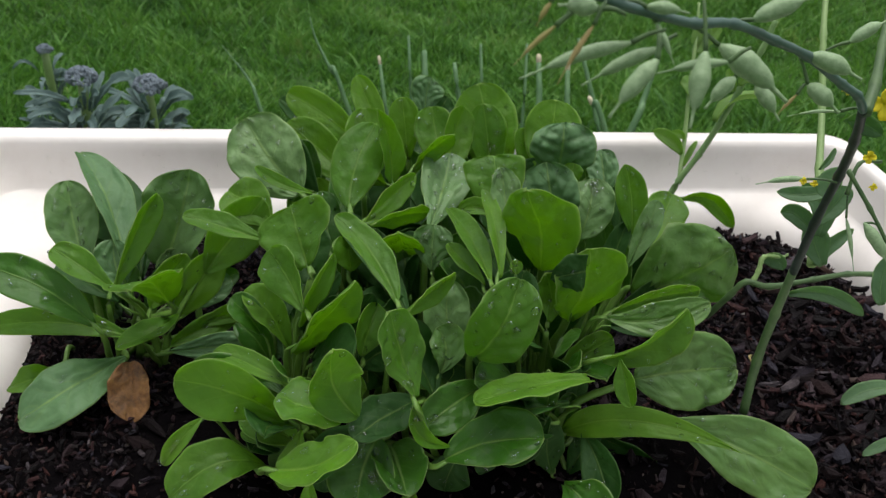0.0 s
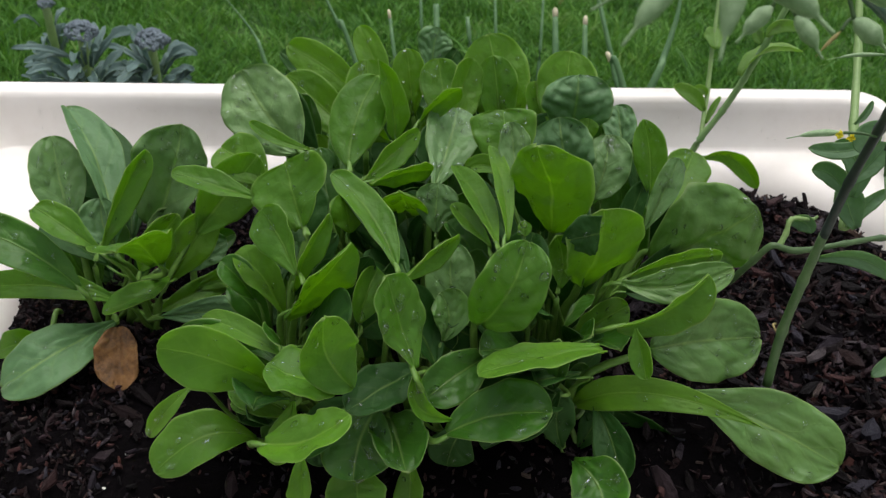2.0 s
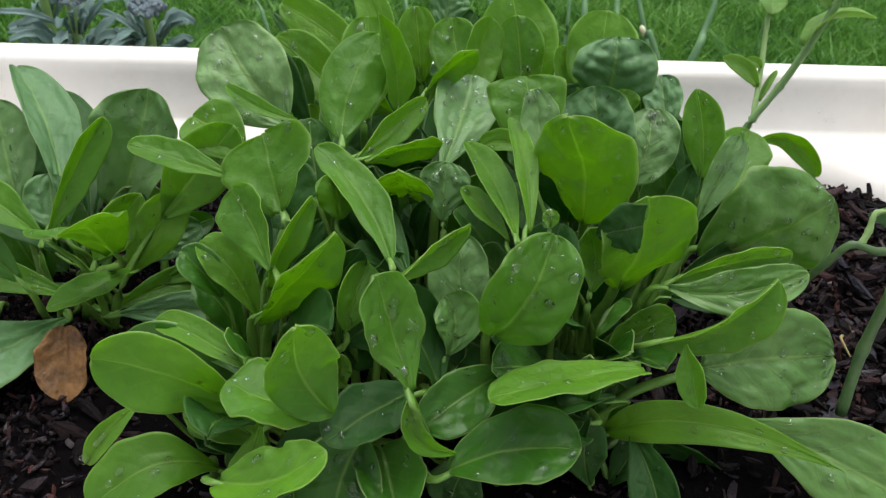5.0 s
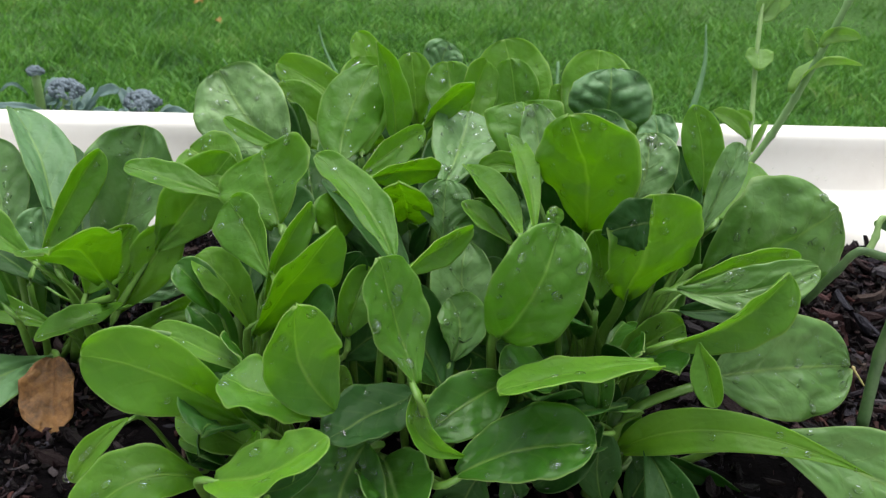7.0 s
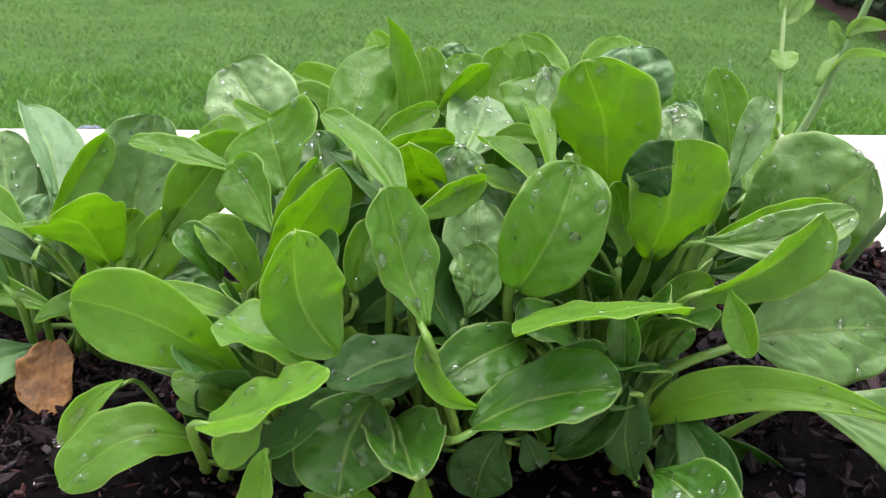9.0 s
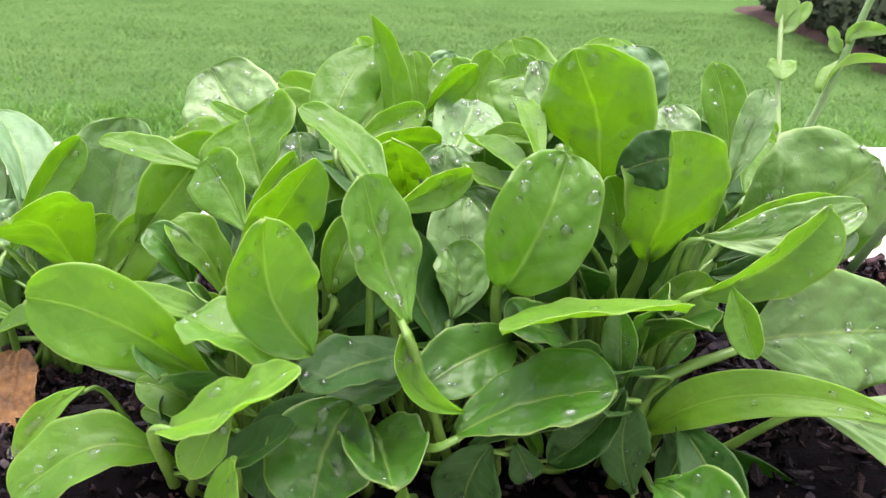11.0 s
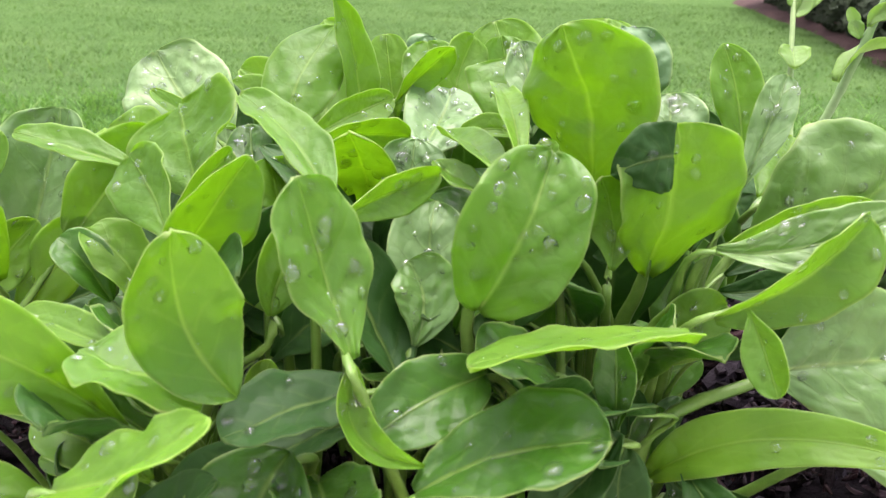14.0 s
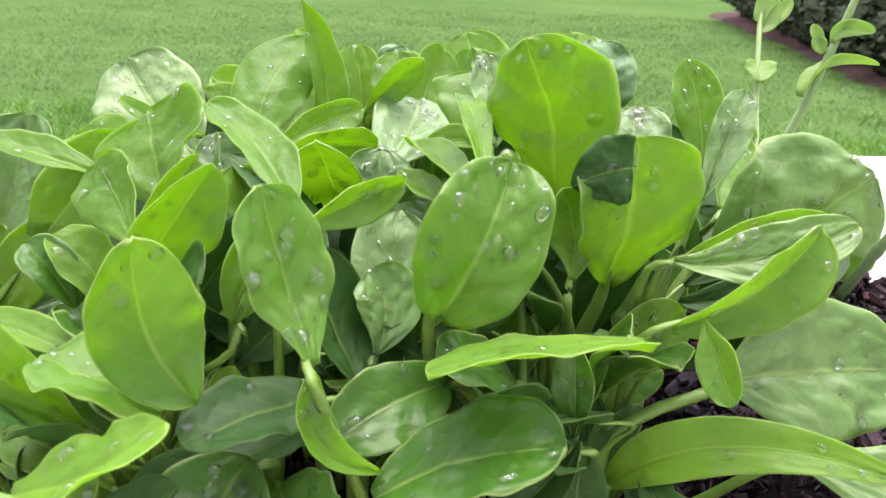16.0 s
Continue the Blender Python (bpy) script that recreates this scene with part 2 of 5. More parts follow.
def empty(name, at, label, category, group=""):
    ob = new(name)
    ob.location = at
    ob.empty_display_size = 0.02
    tagged(ob, label, category, group)
    return ob


def bezier(points, count):
    """A smooth line through the points (Catmull-Rom)."""
    p = [Vector(q) for q in points]
    p = [p[0] * 2 - p[1], *p, p[-1] * 2 - p[-2]]
    out = []
    for i in range(count + 1):
        s = i / count * (len(p) - 3)
        k = min(int(s), len(p) - 4)
        f = s - k
        a, b, c, d = p[k:k + 4]
        out.append(0.5 * ((2 * b) + (c - a) * f + (2 * a - 5 * b + 4 * c - d) * f * f + (3 * b - a - 3 * c + d) * f ** 3))
    return out


def tube_data(line, radii, sides=8, flat=1.0):
    """Rings round a line, with closed ends."""
    verts, faces = [], []
    n = len(line)
    for i, c in enumerate(line):
        d = (line[min(i + 1, n - 1)] - line[max(i - 1, 0)]).normalized()
        ref = Vector((0, 0, 1)) if abs(d.z) < 0.9 else Vector((0, 1, 0))
        s = d.cross(ref).normalized()
        up = s.cross(d)
        r = radii[0] + (radii[-1] - radii[0]) * i / (n - 1) if len(radii) < n else radii[i]
        for k in range(sides):
            a = 2 * math.pi * k / sides
            verts.append(c + s * (r * math.cos(a)) + up * (r * flat * math.sin(a)))
    for i in range(n - 1):
        for k in range(sides):
            a, b = i * sides + k, i * sides + (k + 1) % sides
            faces.append((a, b, b + sides, a + sides))
    faces.append(tuple(range(sides))[::-1])
    faces.append(tuple(range((n - 1) * sides, n * sides)))
    return verts, faces


def local(ob, verts):
    """Points of the world as points of a parent that is only moved."""
    return [Vector(v) - ob.location for v in verts]


# ---- the lawn and what stands beyond the planter ----
LAWN = -0.50
LAWN_MAT = lawn_material()
tagged(link("ground", [(-60, -20, LAWN), (60, -20, LAWN), (60, 90, LAWN), (-60, 90, LAWN)], [(0, 1, 2, 3)], LAWN_MAT), "green garden lawn ground reaching into the distance", "ground", kind="structure")


def grass(name, count, x0, x1, y0, y1, tall, wide, label, material, ring_out=0.0):
    """Blades of grass, each bent its own way, denser towards the near edge."""
    y = y0 + (y1 - y0) * nrng.random(count) ** 1.5
    spread = (y - y0) / (y1 - y0)
    x = np.clip(nrng.normal(0, 0.30, count), -1.2, 1.2) * ((x1 - x0) * (0.45 + 0.55 * spread)) + (x0 + x1) / 2
    y = y + nrng.normal(0, 0.12 * (y1 - y0), count) * (nrng.random(count) < 0.35)
    if ring_out:
        a, d = nrng.random(count) * 2 * math.pi, ring_out * np.abs(nrng.normal(0, 0.42, count))
        x, y = 0.1 + np.cos(a) * (0.5 + d), 0.7 + np.sin(a) * (0.3 + d)
    under = (np.abs(x - 0.05) < 0.60) & (np.abs(y - 0.70) < 0.42)
    y = np.where(under, y + 1.2, y)
    patch = 0.85 + 0.35 * np.sin(x * 3.1 + np.sin(y * 2.3)) * np.sin(y * 2.7 + 1.0) + 0.40 * np.sin(x * 17 + 3 * np.sin(y * 9)) * np.sin(y * 15 + 2 * np.sin(x * 7))
    h = tall * (0.45 + 0.9 * nrng.random(count)) * patch
    a = nrng.random(count) * 2 * math.pi
    lean = h * (0.3 + 1.3 * nrng.random(count))
    la = a + (nrng.random(count) - 0.5) * 2.5
    w = wide * (0.6 + 0.8 * nrng.random(count))
    sx, sy = np.cos(a) * w / 2, np.sin(a) * w / 2
    lx, ly = np.cos(la) * lean, np.sin(la) * lean
    z = np.full(count, LAWN - 0.004)
    v = np.empty((count, 7, 3))
    for k, (f, b, wd) in enumerate(((0, 0, 1.0), (0.5, 0.28, 0.85), (0.85, 0.68, 0.5))):
        v[:, 2 * k] = np.stack([x + lx * b - sx * wd, y + ly * b - sy * wd, z + h * f], -1)
        v[:, 2 * k + 1] = np.stack([x + lx * b + sx * wd, y + ly * b + sy * wd, z + h * f], -1)
    v[:, 6] = np.stack([x + lx, y + ly, z + h], -1)
    i = np.arange(count)[:, None] * 7
    quads = np.concatenate([i + np.array([[0, 1, 3, 2]]), i + np.array([[2, 3, 5, 4]])])
    tris = i + np.array([[4, 5, 6]])
    me = bpy.data.meshes.new(name)
    me.vertices.add(count * 7)
    me.vertices.foreach_set("co", v.ravel())
    nl = quads.size + tris.size
    me.loops.add(nl)
    me.loops.foreach_set("vertex_index", np.concatenate([quads.ravel(), tris.ravel()]).astype(np.int32))
    me.polygons.add(len(quads) + len(tris))
    me.polygons.foreach_set("loop_start", np.concatenate([np.arange(len(quads)) * 4, quads.size + np.arange(len(tris)) * 3]).astype(np.int32))
    me.update(calc_edges=True)
    me.validate()
    me.materials.append(material)
    return tagged(new(name, me), label, "grass", kind="stuff")


GRASS = grass_material("grass_blade", [(0.25, (0.014, 0.062, 0.012)), (0.52, (0.075, 0.215, 0.034)), (0.80, (0.165, 0.345, 0.070)), (1.0, (0.22, 0.29, 0.09))])
GRASS_FAR = grass_material("mown_grass_blade", [(0.25, (0.044, 0.104, 0.032)), (0.5, (0.072, 0.146, 0.044)), (0.72, (0.105, 0.184, 0.060)), (1.0, (0.15, 0.215, 0.080))])
grass("lawn_grass", 90000, -3.2, 3.2, 1.25, 4.6, 0.060, 0.0062, "lush wet green lawn grass behind the planter", GRASS)
grass("lawn_grass_around", 80000, -3, 3, 0, 3, 0.055, 0.0062, "lush wet green lawn grass around the planter", GRASS, 5.0)
grass("lawn_grass_far", 130000, -9.0, 9.0, 3.2, 14.0, 0.026, 0.006, "shorter green lawn grass further off", GRASS_FAR)

# ---- the planter: a white plastic tub with a stepped rim ----
TUB_TURN = 6.9
TUB = pose(0, 0, 0, 0, -0.1, TUB_TURN)


def ring(x0, x1, y0, y1, r, z, front, per=11):
    """A rounded rectangle at one height, in the tub's own directions; front: the radius of its two front corners."""
    out = []
    for cx, cy, rr, a0 in ((x1 - r, y1 - r, r, 0), (x0 + r, y1 - r, r, 90), (x0 + front, y0 + front, front, 180), (x1 - front, y0 + front, front, 270)):
        for k in range(per):
            a = radians(a0 + 90 * k / (per - 1))
            out.append((cx + rr * math.cos(a), cy + rr * math.sin(a), z))
    return out


RIM = 0.084
OX0, OX1, OY0, OY1 = -0.387, 0.650, 0.345, 1.035


def tub_ring(inset, z, r, front=None):
    g = min(1.0, max(0.0, (inset - 0.05) / 0.036))
    return ring(OX0 + inset + 0.040 * g, OX1 - inset * 0.62, OY0 + inset + 0.015 * g, OY1 - inset, r, z, front or r)


def loft(name, steps, root, label, bottom=False):
    rings = [tub_ring(*s) for s in steps]
    n = len(rings[0])
    verts = [TUB @ Vector(v) for r in rings for v in r]
    faces = []
    for i in range(len(rings) - 1):
        for k in range(n):
            a, b = i * n + k, i * n + (k + 1) % n
            faces.append((a, b, b + n, a + n))
    if bottom:
        faces.append(tuple(range((len(rings) - 1) * n, len(rings) * n)))
    return link(name, local(root, verts), faces, PLASTIC, root, label)


def tub():
    root = empty("planter_tub", (0.05, 0.7, LAWN), "white plastic planter tub with a stepped rim on the lawn", "planter")
    loft("outer_wall", [(0.045, LAWN, 0.05), (0.020, -0.10, 0.045), (0.006, RIM - 0.040, 0.035)], root, "")
    loft("rim", [(0.006, RIM - 0.040, 0.035), (0.000, RIM - 0.034, 0.035), (0.0, RIM - 0.012, 0.035), (0.002, RIM - 0.004, 0.034), (0.008, RIM, 0.032), (0.026, RIM + 0.0005, 0.030),
                 (0.031, RIM - 0.002, 0.030), (0.034, RIM - 0.007, 0.030), (0.035, RIM - 0.016, 0.031), (0.038, RIM - 0.030, 0.034), (0.044, RIM - 0.050, 0.038), (0.047, RIM - 0.055, 0.040)], root, "thick rounded white rim")
    loft("basin", [(0.047, RIM - 0.055, 0.040), (0.049, RIM - 0.058, 0.045), (0.054, RIM - 0.060, 0.055), (0.062, RIM - 0.064, 0.07, 0.11), (0.074, RIM - 0.072, 0.10, 0.17), (0.086, RIM - 0.092, 0.12, 0.20),
                   (0.100, RIM - 0.16, 0.12, 0.20), (0.125, -0.30, 0.12, 0.18)], root, "smooth white inner basin", True)
    return root


tub_root = tub()


def tub_drops(count):
    """Rain drops clinging to the inner face of the rim."""
    dr = random.Random(4)
    verts, faces = [], []
    for k in range(count):
        x = dr.uniform(OX0 + 0.06, OX1 - 0.06)
        h = dr.uniform(0.016, 0.050)
        c = TUB @ Vector((x, OY1 - 0.035 - 0.010 * (h - 0.016) / 0.034, RIM - h))
        rad = dr.uniform(0.0012, 0.0030)
        st = len(verts)
        for rr, out in ((1.0, 0.0), (0.85, 0.45), (0.45, 0.75)):
            for q in range(8):
                a = q * math.pi / 4
                verts.append(c + Vector((rad * rr * math.cos(a), -rad * out, rad * rr * 1.25 * math.sin(a) - rad * out * 0.3)))
        for ri in range(2):
            for q in range(8):
                x0 = st + ri * 8
                faces.append((x0 + q, x0 + (q + 1) % 8, x0 + 8 + (q + 1) % 8, x0 + 8 + q))
        faces.append(tuple(st + 16 + q for q in range(8)))
    tagged(link("water_drop", local(tub_root, verts), faces, WATER, tub_root, "clear drops of rain on the plastic"), kind="stuff")


tub_drops(46)

# ---- soil and bark mulch ----
SOIL, BARK = soil_material(), bark_material()


def basin_depth(x, y):
    """How far inside the basin's wall a place lies (negative: outside)."""
    p = TUB.inverted() @ Vector((x, y, 0))
    x0, x1, y0, y1 = OX0 + 0.125, OX1 - 0.053, OY0 + 0.100, OY1 - 0.085
    r = 0.20 if p.y < (y0 + y1) / 2 else 0.12
    qx, qy = abs(p.x - (x0 + x1) / 2) - (x1 - x0) / 2 + r, abs(p.y - (y0 + y1) / 2) - (y1 - y0) / 2 + r
    return r - (math.hypot(max(qx, 0), max(qy, 0)) + min(max(qx, qy), 0))


def soil_height(x, y):
    rough = min(1.0, max(0.0, basin_depth(x, y) / 0.03))
    return rough * soil_lumps(x, y) - 0.022 * (1 - rough)


def soil_lumps(x, y):
    return 0.010 * noise.noise((x * 6, y * 6, 1)) + 0.006 * noise.noise((x * 22, y * 22, 4)) + 0.004 * noise.noise((x * 60, y * 60, 9))


def soil():
    nx, ny = 120, 80
    verts, faces = [], []
    for j in range(ny + 1):
        for i in range(nx + 1):
            p = TUB @ Vector((OX0 + 0.085 + (OX1 - OX0 - 0.14) * i / nx, OY0 + 0.085 + (OY1 - OY0 - 0.17) * j / ny, 0))
            verts.append((p.x, p.y, soil_height(p.x, p.y)))
    for j in range(ny):
        for i in range(nx):
            a = j * (nx + 1) + i
            faces.append((a, a + 1, a + nx + 2, a + nx + 1))
    return tagged(link("soil", verts, faces, SOIL), "dark wet potting soil filling the white tub", "soil", kind="stuff")


soil()


def chip_data(cr, ln, wd, th):
    """One splintered chip: two uneven faces and a broken edge all round."""
    v, n = [], 8
    ragged = [(cr.uniform(0.75, 1.1), cr.uniform(0.55, 1.05)) for _ in range(n)]
    for zz in (-0.5, 0.5):
        for k, (rx, ry) in enumerate(ragged):
            a = 2 * math.pi * (k + 0.5) / n
            v.append(Vector((0.5 * ln * rx * math.cos(a) * (1.12 if k % 4 in (0, 3) else 0.9), 0.5 * wd * ry * math.sin(a) * (1.3 - 0.1 * zz), th * zz * cr.uniform(0.5, 1.3) + 0.16 * wd * math.cos(a * 2) + 0.05 * ln * math.sin(a * 3))))
    f = [tuple(range(n - 1, -1, -1)), tuple(range(n, 2 * n))] + [(k, (k + 1) % n, n + (k + 1) % n, n + k) for k in range(n)]
    return v, f


def chip_place(cr, u0, u1, v0, v1, lift, flat):
    while True:
        p = TUB @ Vector((OX0 + 0.10 + (OX1 - OX0 - 0.17) * cr.uniform(u0, u1), OY0 + 0.10 + (OY1 - OY0 - 0.20) * cr.uniform(v0, v1), 0))
        bare = -0.20 < p.x < 0.30 and p.y < 0.62 and cr.random() < 0.75
        if basin_depth(p.x, p.y) > 0.006 and not bare:
            break
    return Matrix.Translation((p.x, p.y, soil_height(p.x, p.y) + lift)) @ Euler((cr.gauss(0, flat), cr.gauss(0, flat), cr.uniform(0, 6.3))).to_matrix().to_4x4()


def mulch(count, single):
    """Chips and splinters of bark lying every way on the soil; the large ones apart."""
    verts, faces = [], []
    for k in range(count):
        m = chip_place(rng, 0, 1, 0, 1, rng.uniform(0, 0.006), 0.5)
        big = rng.random() < (0.17 if m.translation.x > 0.2 else 0.03)
        ln = rng.uniform(0.010, 0.027) if big else rng.uniform(0.002, 0.009)
        v, f = chip_data(rng, ln, ln * rng.uniform(0.10, 0.42), rng.uniform(0.001, 0.003))
        s = len(verts)
        verts += [m @ q for q in v]
        faces += [tuple(s + i for i in q) for q in f]
    bed_ob = tagged(link("bark_mulch", verts, faces, BARK, smooth=False), "dark brown wet bark chips strewn over the soil", "mulch", kind="stuff")
    shapes = []
    for k in range(14):
        ln = rng.uniform(0.014, 0.034)
        v, f = chip_data(rng, ln, ln * rng.uniform(0.15, 0.5), rng.uniform(0.002, 0.005))
        me = bpy.data.meshes.new("bark_chip")
        me.from_pydata([tuple(q) for q in v], [], f)
        me.materials.append(BARK)
        shapes.append(me)
    for k in range(single):
        ob = new("bark_chip", rng.choice(shapes))
        ob.parent = bed_ob
        right = k % 12
        ob.matrix_local = chip_place(rng, 0.60 if right else 0.05, 1.0 if right else 0.6, 0.0, 0.95, rng.uniform(0.004, 0.010), 0.28)


mulch(15000, 290)

STONES = ((-0.175, 0.489, 0.0040), (-0.155, 0.493, 0.0022), (-0.181, 0.501, 0.0018), (-0.193, 0.530, 0.0016), (-0.198, 0.495, 0.0014))
PERLITE = plain("pale_stone", (0.45, 0.42, 0.38), (0.72, 0.70, 0.66), 200, 0.8, 0.4, 0.001)


def stone(x, y, size):
    """A small uneven pale stone."""
    bm = bmesh.new()
    bmesh.ops.create_icosphere(bm, subdivisions=2, radius=size)
    for v in bm.verts:
        v.co *= 1 + 0.35 * noise.noise(v.co * (1.3 / size) + Vector((x * 90, y * 90, 0)))
        v.co.z *= 0.7
    me = bpy.data.meshes.new("stone")
    bm.to_mesh(me)
    bm.free()
    me.materials.append(PERLITE)
    ob = new("stone", me)
    ob.location = (x, y, soil_height(x, y) + size * 0.45)
    tagged(ob, "small pale stone lying on the dark soil", "stone", "pale stones")


STONES += ((0.338, 0.809, 0.0050), (0.300, 0.700, 0.0022), (0.402, 0.640, 0.0020))
for x, y, size in STONES:
    stone(x, y, size)

# ---- spinach ----
PLANTS = {
    "R": empty("spinach_plant", (0.110, 0.625, 0.0), "spinach plant with broad glossy green leaves in the soil", "spinach plant", "spinach plants"),
    "C": empty("spinach_plant", (0.010, 0.640, 0.0), "spinach plant with upright rounded wet leaves in the soil", "spinach plant", "spinach plants"),
    "W": empty("spinach_plant", (-0.095, 0.600, 0.0), "spinach plant with spreading spoon-shaped leaves in the soil", "spinach plant", "spinach plants"),
    "B": empty("spinach_plant", (-0.030, 0.830, 0.0), "tall spinach plant with bright leaves towards the rim", "spinach plant", "spinach plants"),
    "E": empty("spinach_plant", (0.120, 0.800, 0.0), "spinach plant with dark blistered leaves towards the rim", "spinach plant", "spinach plants"),
    "L": empty("spinach_plant", (-0.262, 0.705, 0.0), "separate small spinach plant with crinkled dark leaves", "spinach plant", "spinach plants"),
}


def blade_width(s, spoon=0.58, neck=0.16, taper=1.0, point=0.0):
    """The outline of a spoon-shaped blade: narrow wings at the stalk, widest past the middle, a round end. taper: under 1 an oval, over 1 a long wedge."""
    if s > spoon:
        return max(0.0, 1 - ((s - spoon) / (1 - spoon)) ** 2.25) ** (0.5 + point)
    return neck + (1 - neck) * math.sin(0.5 * math.pi * s / spoon) ** taper


def blade(base, mid, tip, width, normal, cup, puff, seed, nu=24, nv=14, ruffle=0.06, spoon=0.58, neck=0.16, thick=0.0004, taper=1.0, point=0.0):
    """A thin cupped blade along a bent rib. Returns its points (upper side first), faces, UVs and columns."""
    b, m, t = Vector(base), Vector(mid), Vector(tip)
    nor0 = Vector(normal)
    ctrl = m * 2 - (b + t) * 0.5
    phase = seed * 7.3
    top, low, uvs = [], [], []
    fold = 1.0 + 0.5 * noise.noise((seed, 3, 1))
    tilt = 0.12 * noise.noise((seed, 8, 2))
    uneven, curl = 0.35 * noise.noise((seed, 13, 5)), 0.35 * noise.noise((seed, 17, 6)) + 0.06
    for i in range(nu + 1):
        s = math.sin(0.5 * math.pi * i / nu) * 0.45 + 0.55 * i / nu
        c = b * (1 - s) ** 2 + ctrl * 2 * s * (1 - s) + t * s * s
        d = ((ctrl - b) * (1 - s) + (t - ctrl) * s).normalized()
        nor = (nor0 - d * nor0.dot(d)).normalized()
        side = d.cross(nor)
        w = 0.5 * width * blade_width(min(0.9985, s), spoon, neck, taper, point)
        for j in range(nv + 1):
            q = 2 * j / nv - 1
            aq = abs(q)
            we = w * (1 + 0.06 * noise.noise((s * 3.5, seed, math.copysign(2, q))) + 0.03 * noise.noise((s * 11, seed, math.copysign(4, q))) + tilt * math.copysign(1, q))
            lift = cup * w * aq ** 1.6 * fold * (1 + uneven * math.copysign(1, q)) - curl * (t - b).length * max(0.0, s - 0.55) ** 2
            lift += ruffle * w * aq ** 3 * math.sin(s * 10 + phase + (1.7 if q > 0 else 0)) + 0.5 * ruffle * w * aq ** 4 * math.sin(s * 23 + phase * 2 + (0.9 if q > 0 else 0))
            slant = (s - 0.31 * aq ** 0.8 + 0.07 * noise.noise((s * 3, q * 2, seed + 5))) * 4.6 + (0.4 if q > 0 else 0.0) + seed % 1.0
            lat = math.sin(math.pi * abs(slant % 1.0 - 0.5))
            cross = abs((aq * 2.3 + 0.37 * math.floor(slant + 0.5) + 0.5 * noise.noise((s * 4, q * 3, seed + 9))) % 1.0 - 0.5) * 2
            lift += puff * width * (lat ** 0.6 * (0.7 + 0.3 * cross) if puff < 0.06 else (lat * (0.2 + 0.8 * math.sin(0.5 * math.pi * cross))) ** 0.6) * (1 - aq ** 5) * min(1, aq * 5) * math.sin(math.pi * min(1, s * 1.02)) ** 0.7
            lift += 0.060 * width * noise.noise((s * 3.0, q * 1.5, seed)) + 0.022 * width * noise.noise((s * 9, q * 5, seed))
            lift -= 0.0010 * math.exp(-(q * 9) ** 2) * (1 - s)
            p = c + side * (q * we * math.cos(cup * aq * 0.9)) + nor * lift
            top.append(p + nor * thick)
            low.append(p - nor * thick * (1.0 - 0.6 * aq) - nor * (0.0016 * math.exp(-(q * w / 0.0022) ** 2) * (1 - 0.7 * s)))
            uvs.append((s, 0.5 + 0.5 * q, slant))
    cols, count = nv + 1, len(top)
    faces = []
    for i in range(nu):
        for j in range(nv):
            a = i * cols + j
            faces.append((a, a + cols, a + cols + 1, a + 1))
            faces.append((count + a, count + a + 1, count + a + cols + 1, count + a + cols))
    edge = [j for j in range(cols)] + [i * cols + nv for i in range(1, nu + 1)] + [nu * cols + j for j in range(nv - 1, -1, -1)] + [i * cols for i in range(nu - 1, 0, -1)]
    for a, c in zip(edge, edge[1:] + edge[:1]):
        faces.append((a, c, count + c, count + a))
    return top, low, faces, uvs, cols


BUILT = []
STALKS = []


def drops(root, ob, top, cols, nu, nv, nor0, lr, count, largest):
    """Drops of water lying on the upper side of a blade."""
    dv, df = [], []
    for k in range(count):
        i, j = lr.randrange(3, nu - 2), lr.randrange(2, nv - 2)
        a = i * cols + j
        p = top[a].lerp(top[a + cols + 1], lr.random())
        nn = (top[a + cols] - top[a]).cross(top[a + 1] - top[a]).normalized()
        if nn.dot(nor0) < 0:
            nn = -nn
        r = largest * lr.choice((0.3, 0.35, 0.4, 0.5, 0.6, 0.8, 1.0, 1.2))
        s1 = nn.orthogonal().normalized()
        s2 = nn.cross(s1)
        e1, st = lr.uniform(0.8, 1.35), len(dv)
        for rr, hh in ((1.0, -0.12), (0.95, 0.22), (0.62, 0.46)):
            for q in range(8):
                an = q * math.pi / 4
                dv.append(p + s1 * (r * rr * e1 * math.cos(an)) + s2 * (r * rr * math.sin(an)) + nn * (r * hh))
        dv.append(p + nn * r * 0.55)
        for ri in range(2):
            for q in range(8):
                x0 = st + ri * 8
                df.append((x0 + q, x0 + (q + 1) % 8, x0 + 8 + (q + 1) % 8, x0 + 8 + q))
        df += [(st + 16 + q, st + 16 + (q + 1) % 8, st + 24) for q in range(8)]
        df.append(tuple(st + q for q in range(7, -1, -1)))
    if dv:
        tagged(link("water_drop", local(root, dv), df, WATER, ob, "clear drops of water"), kind="stuff")


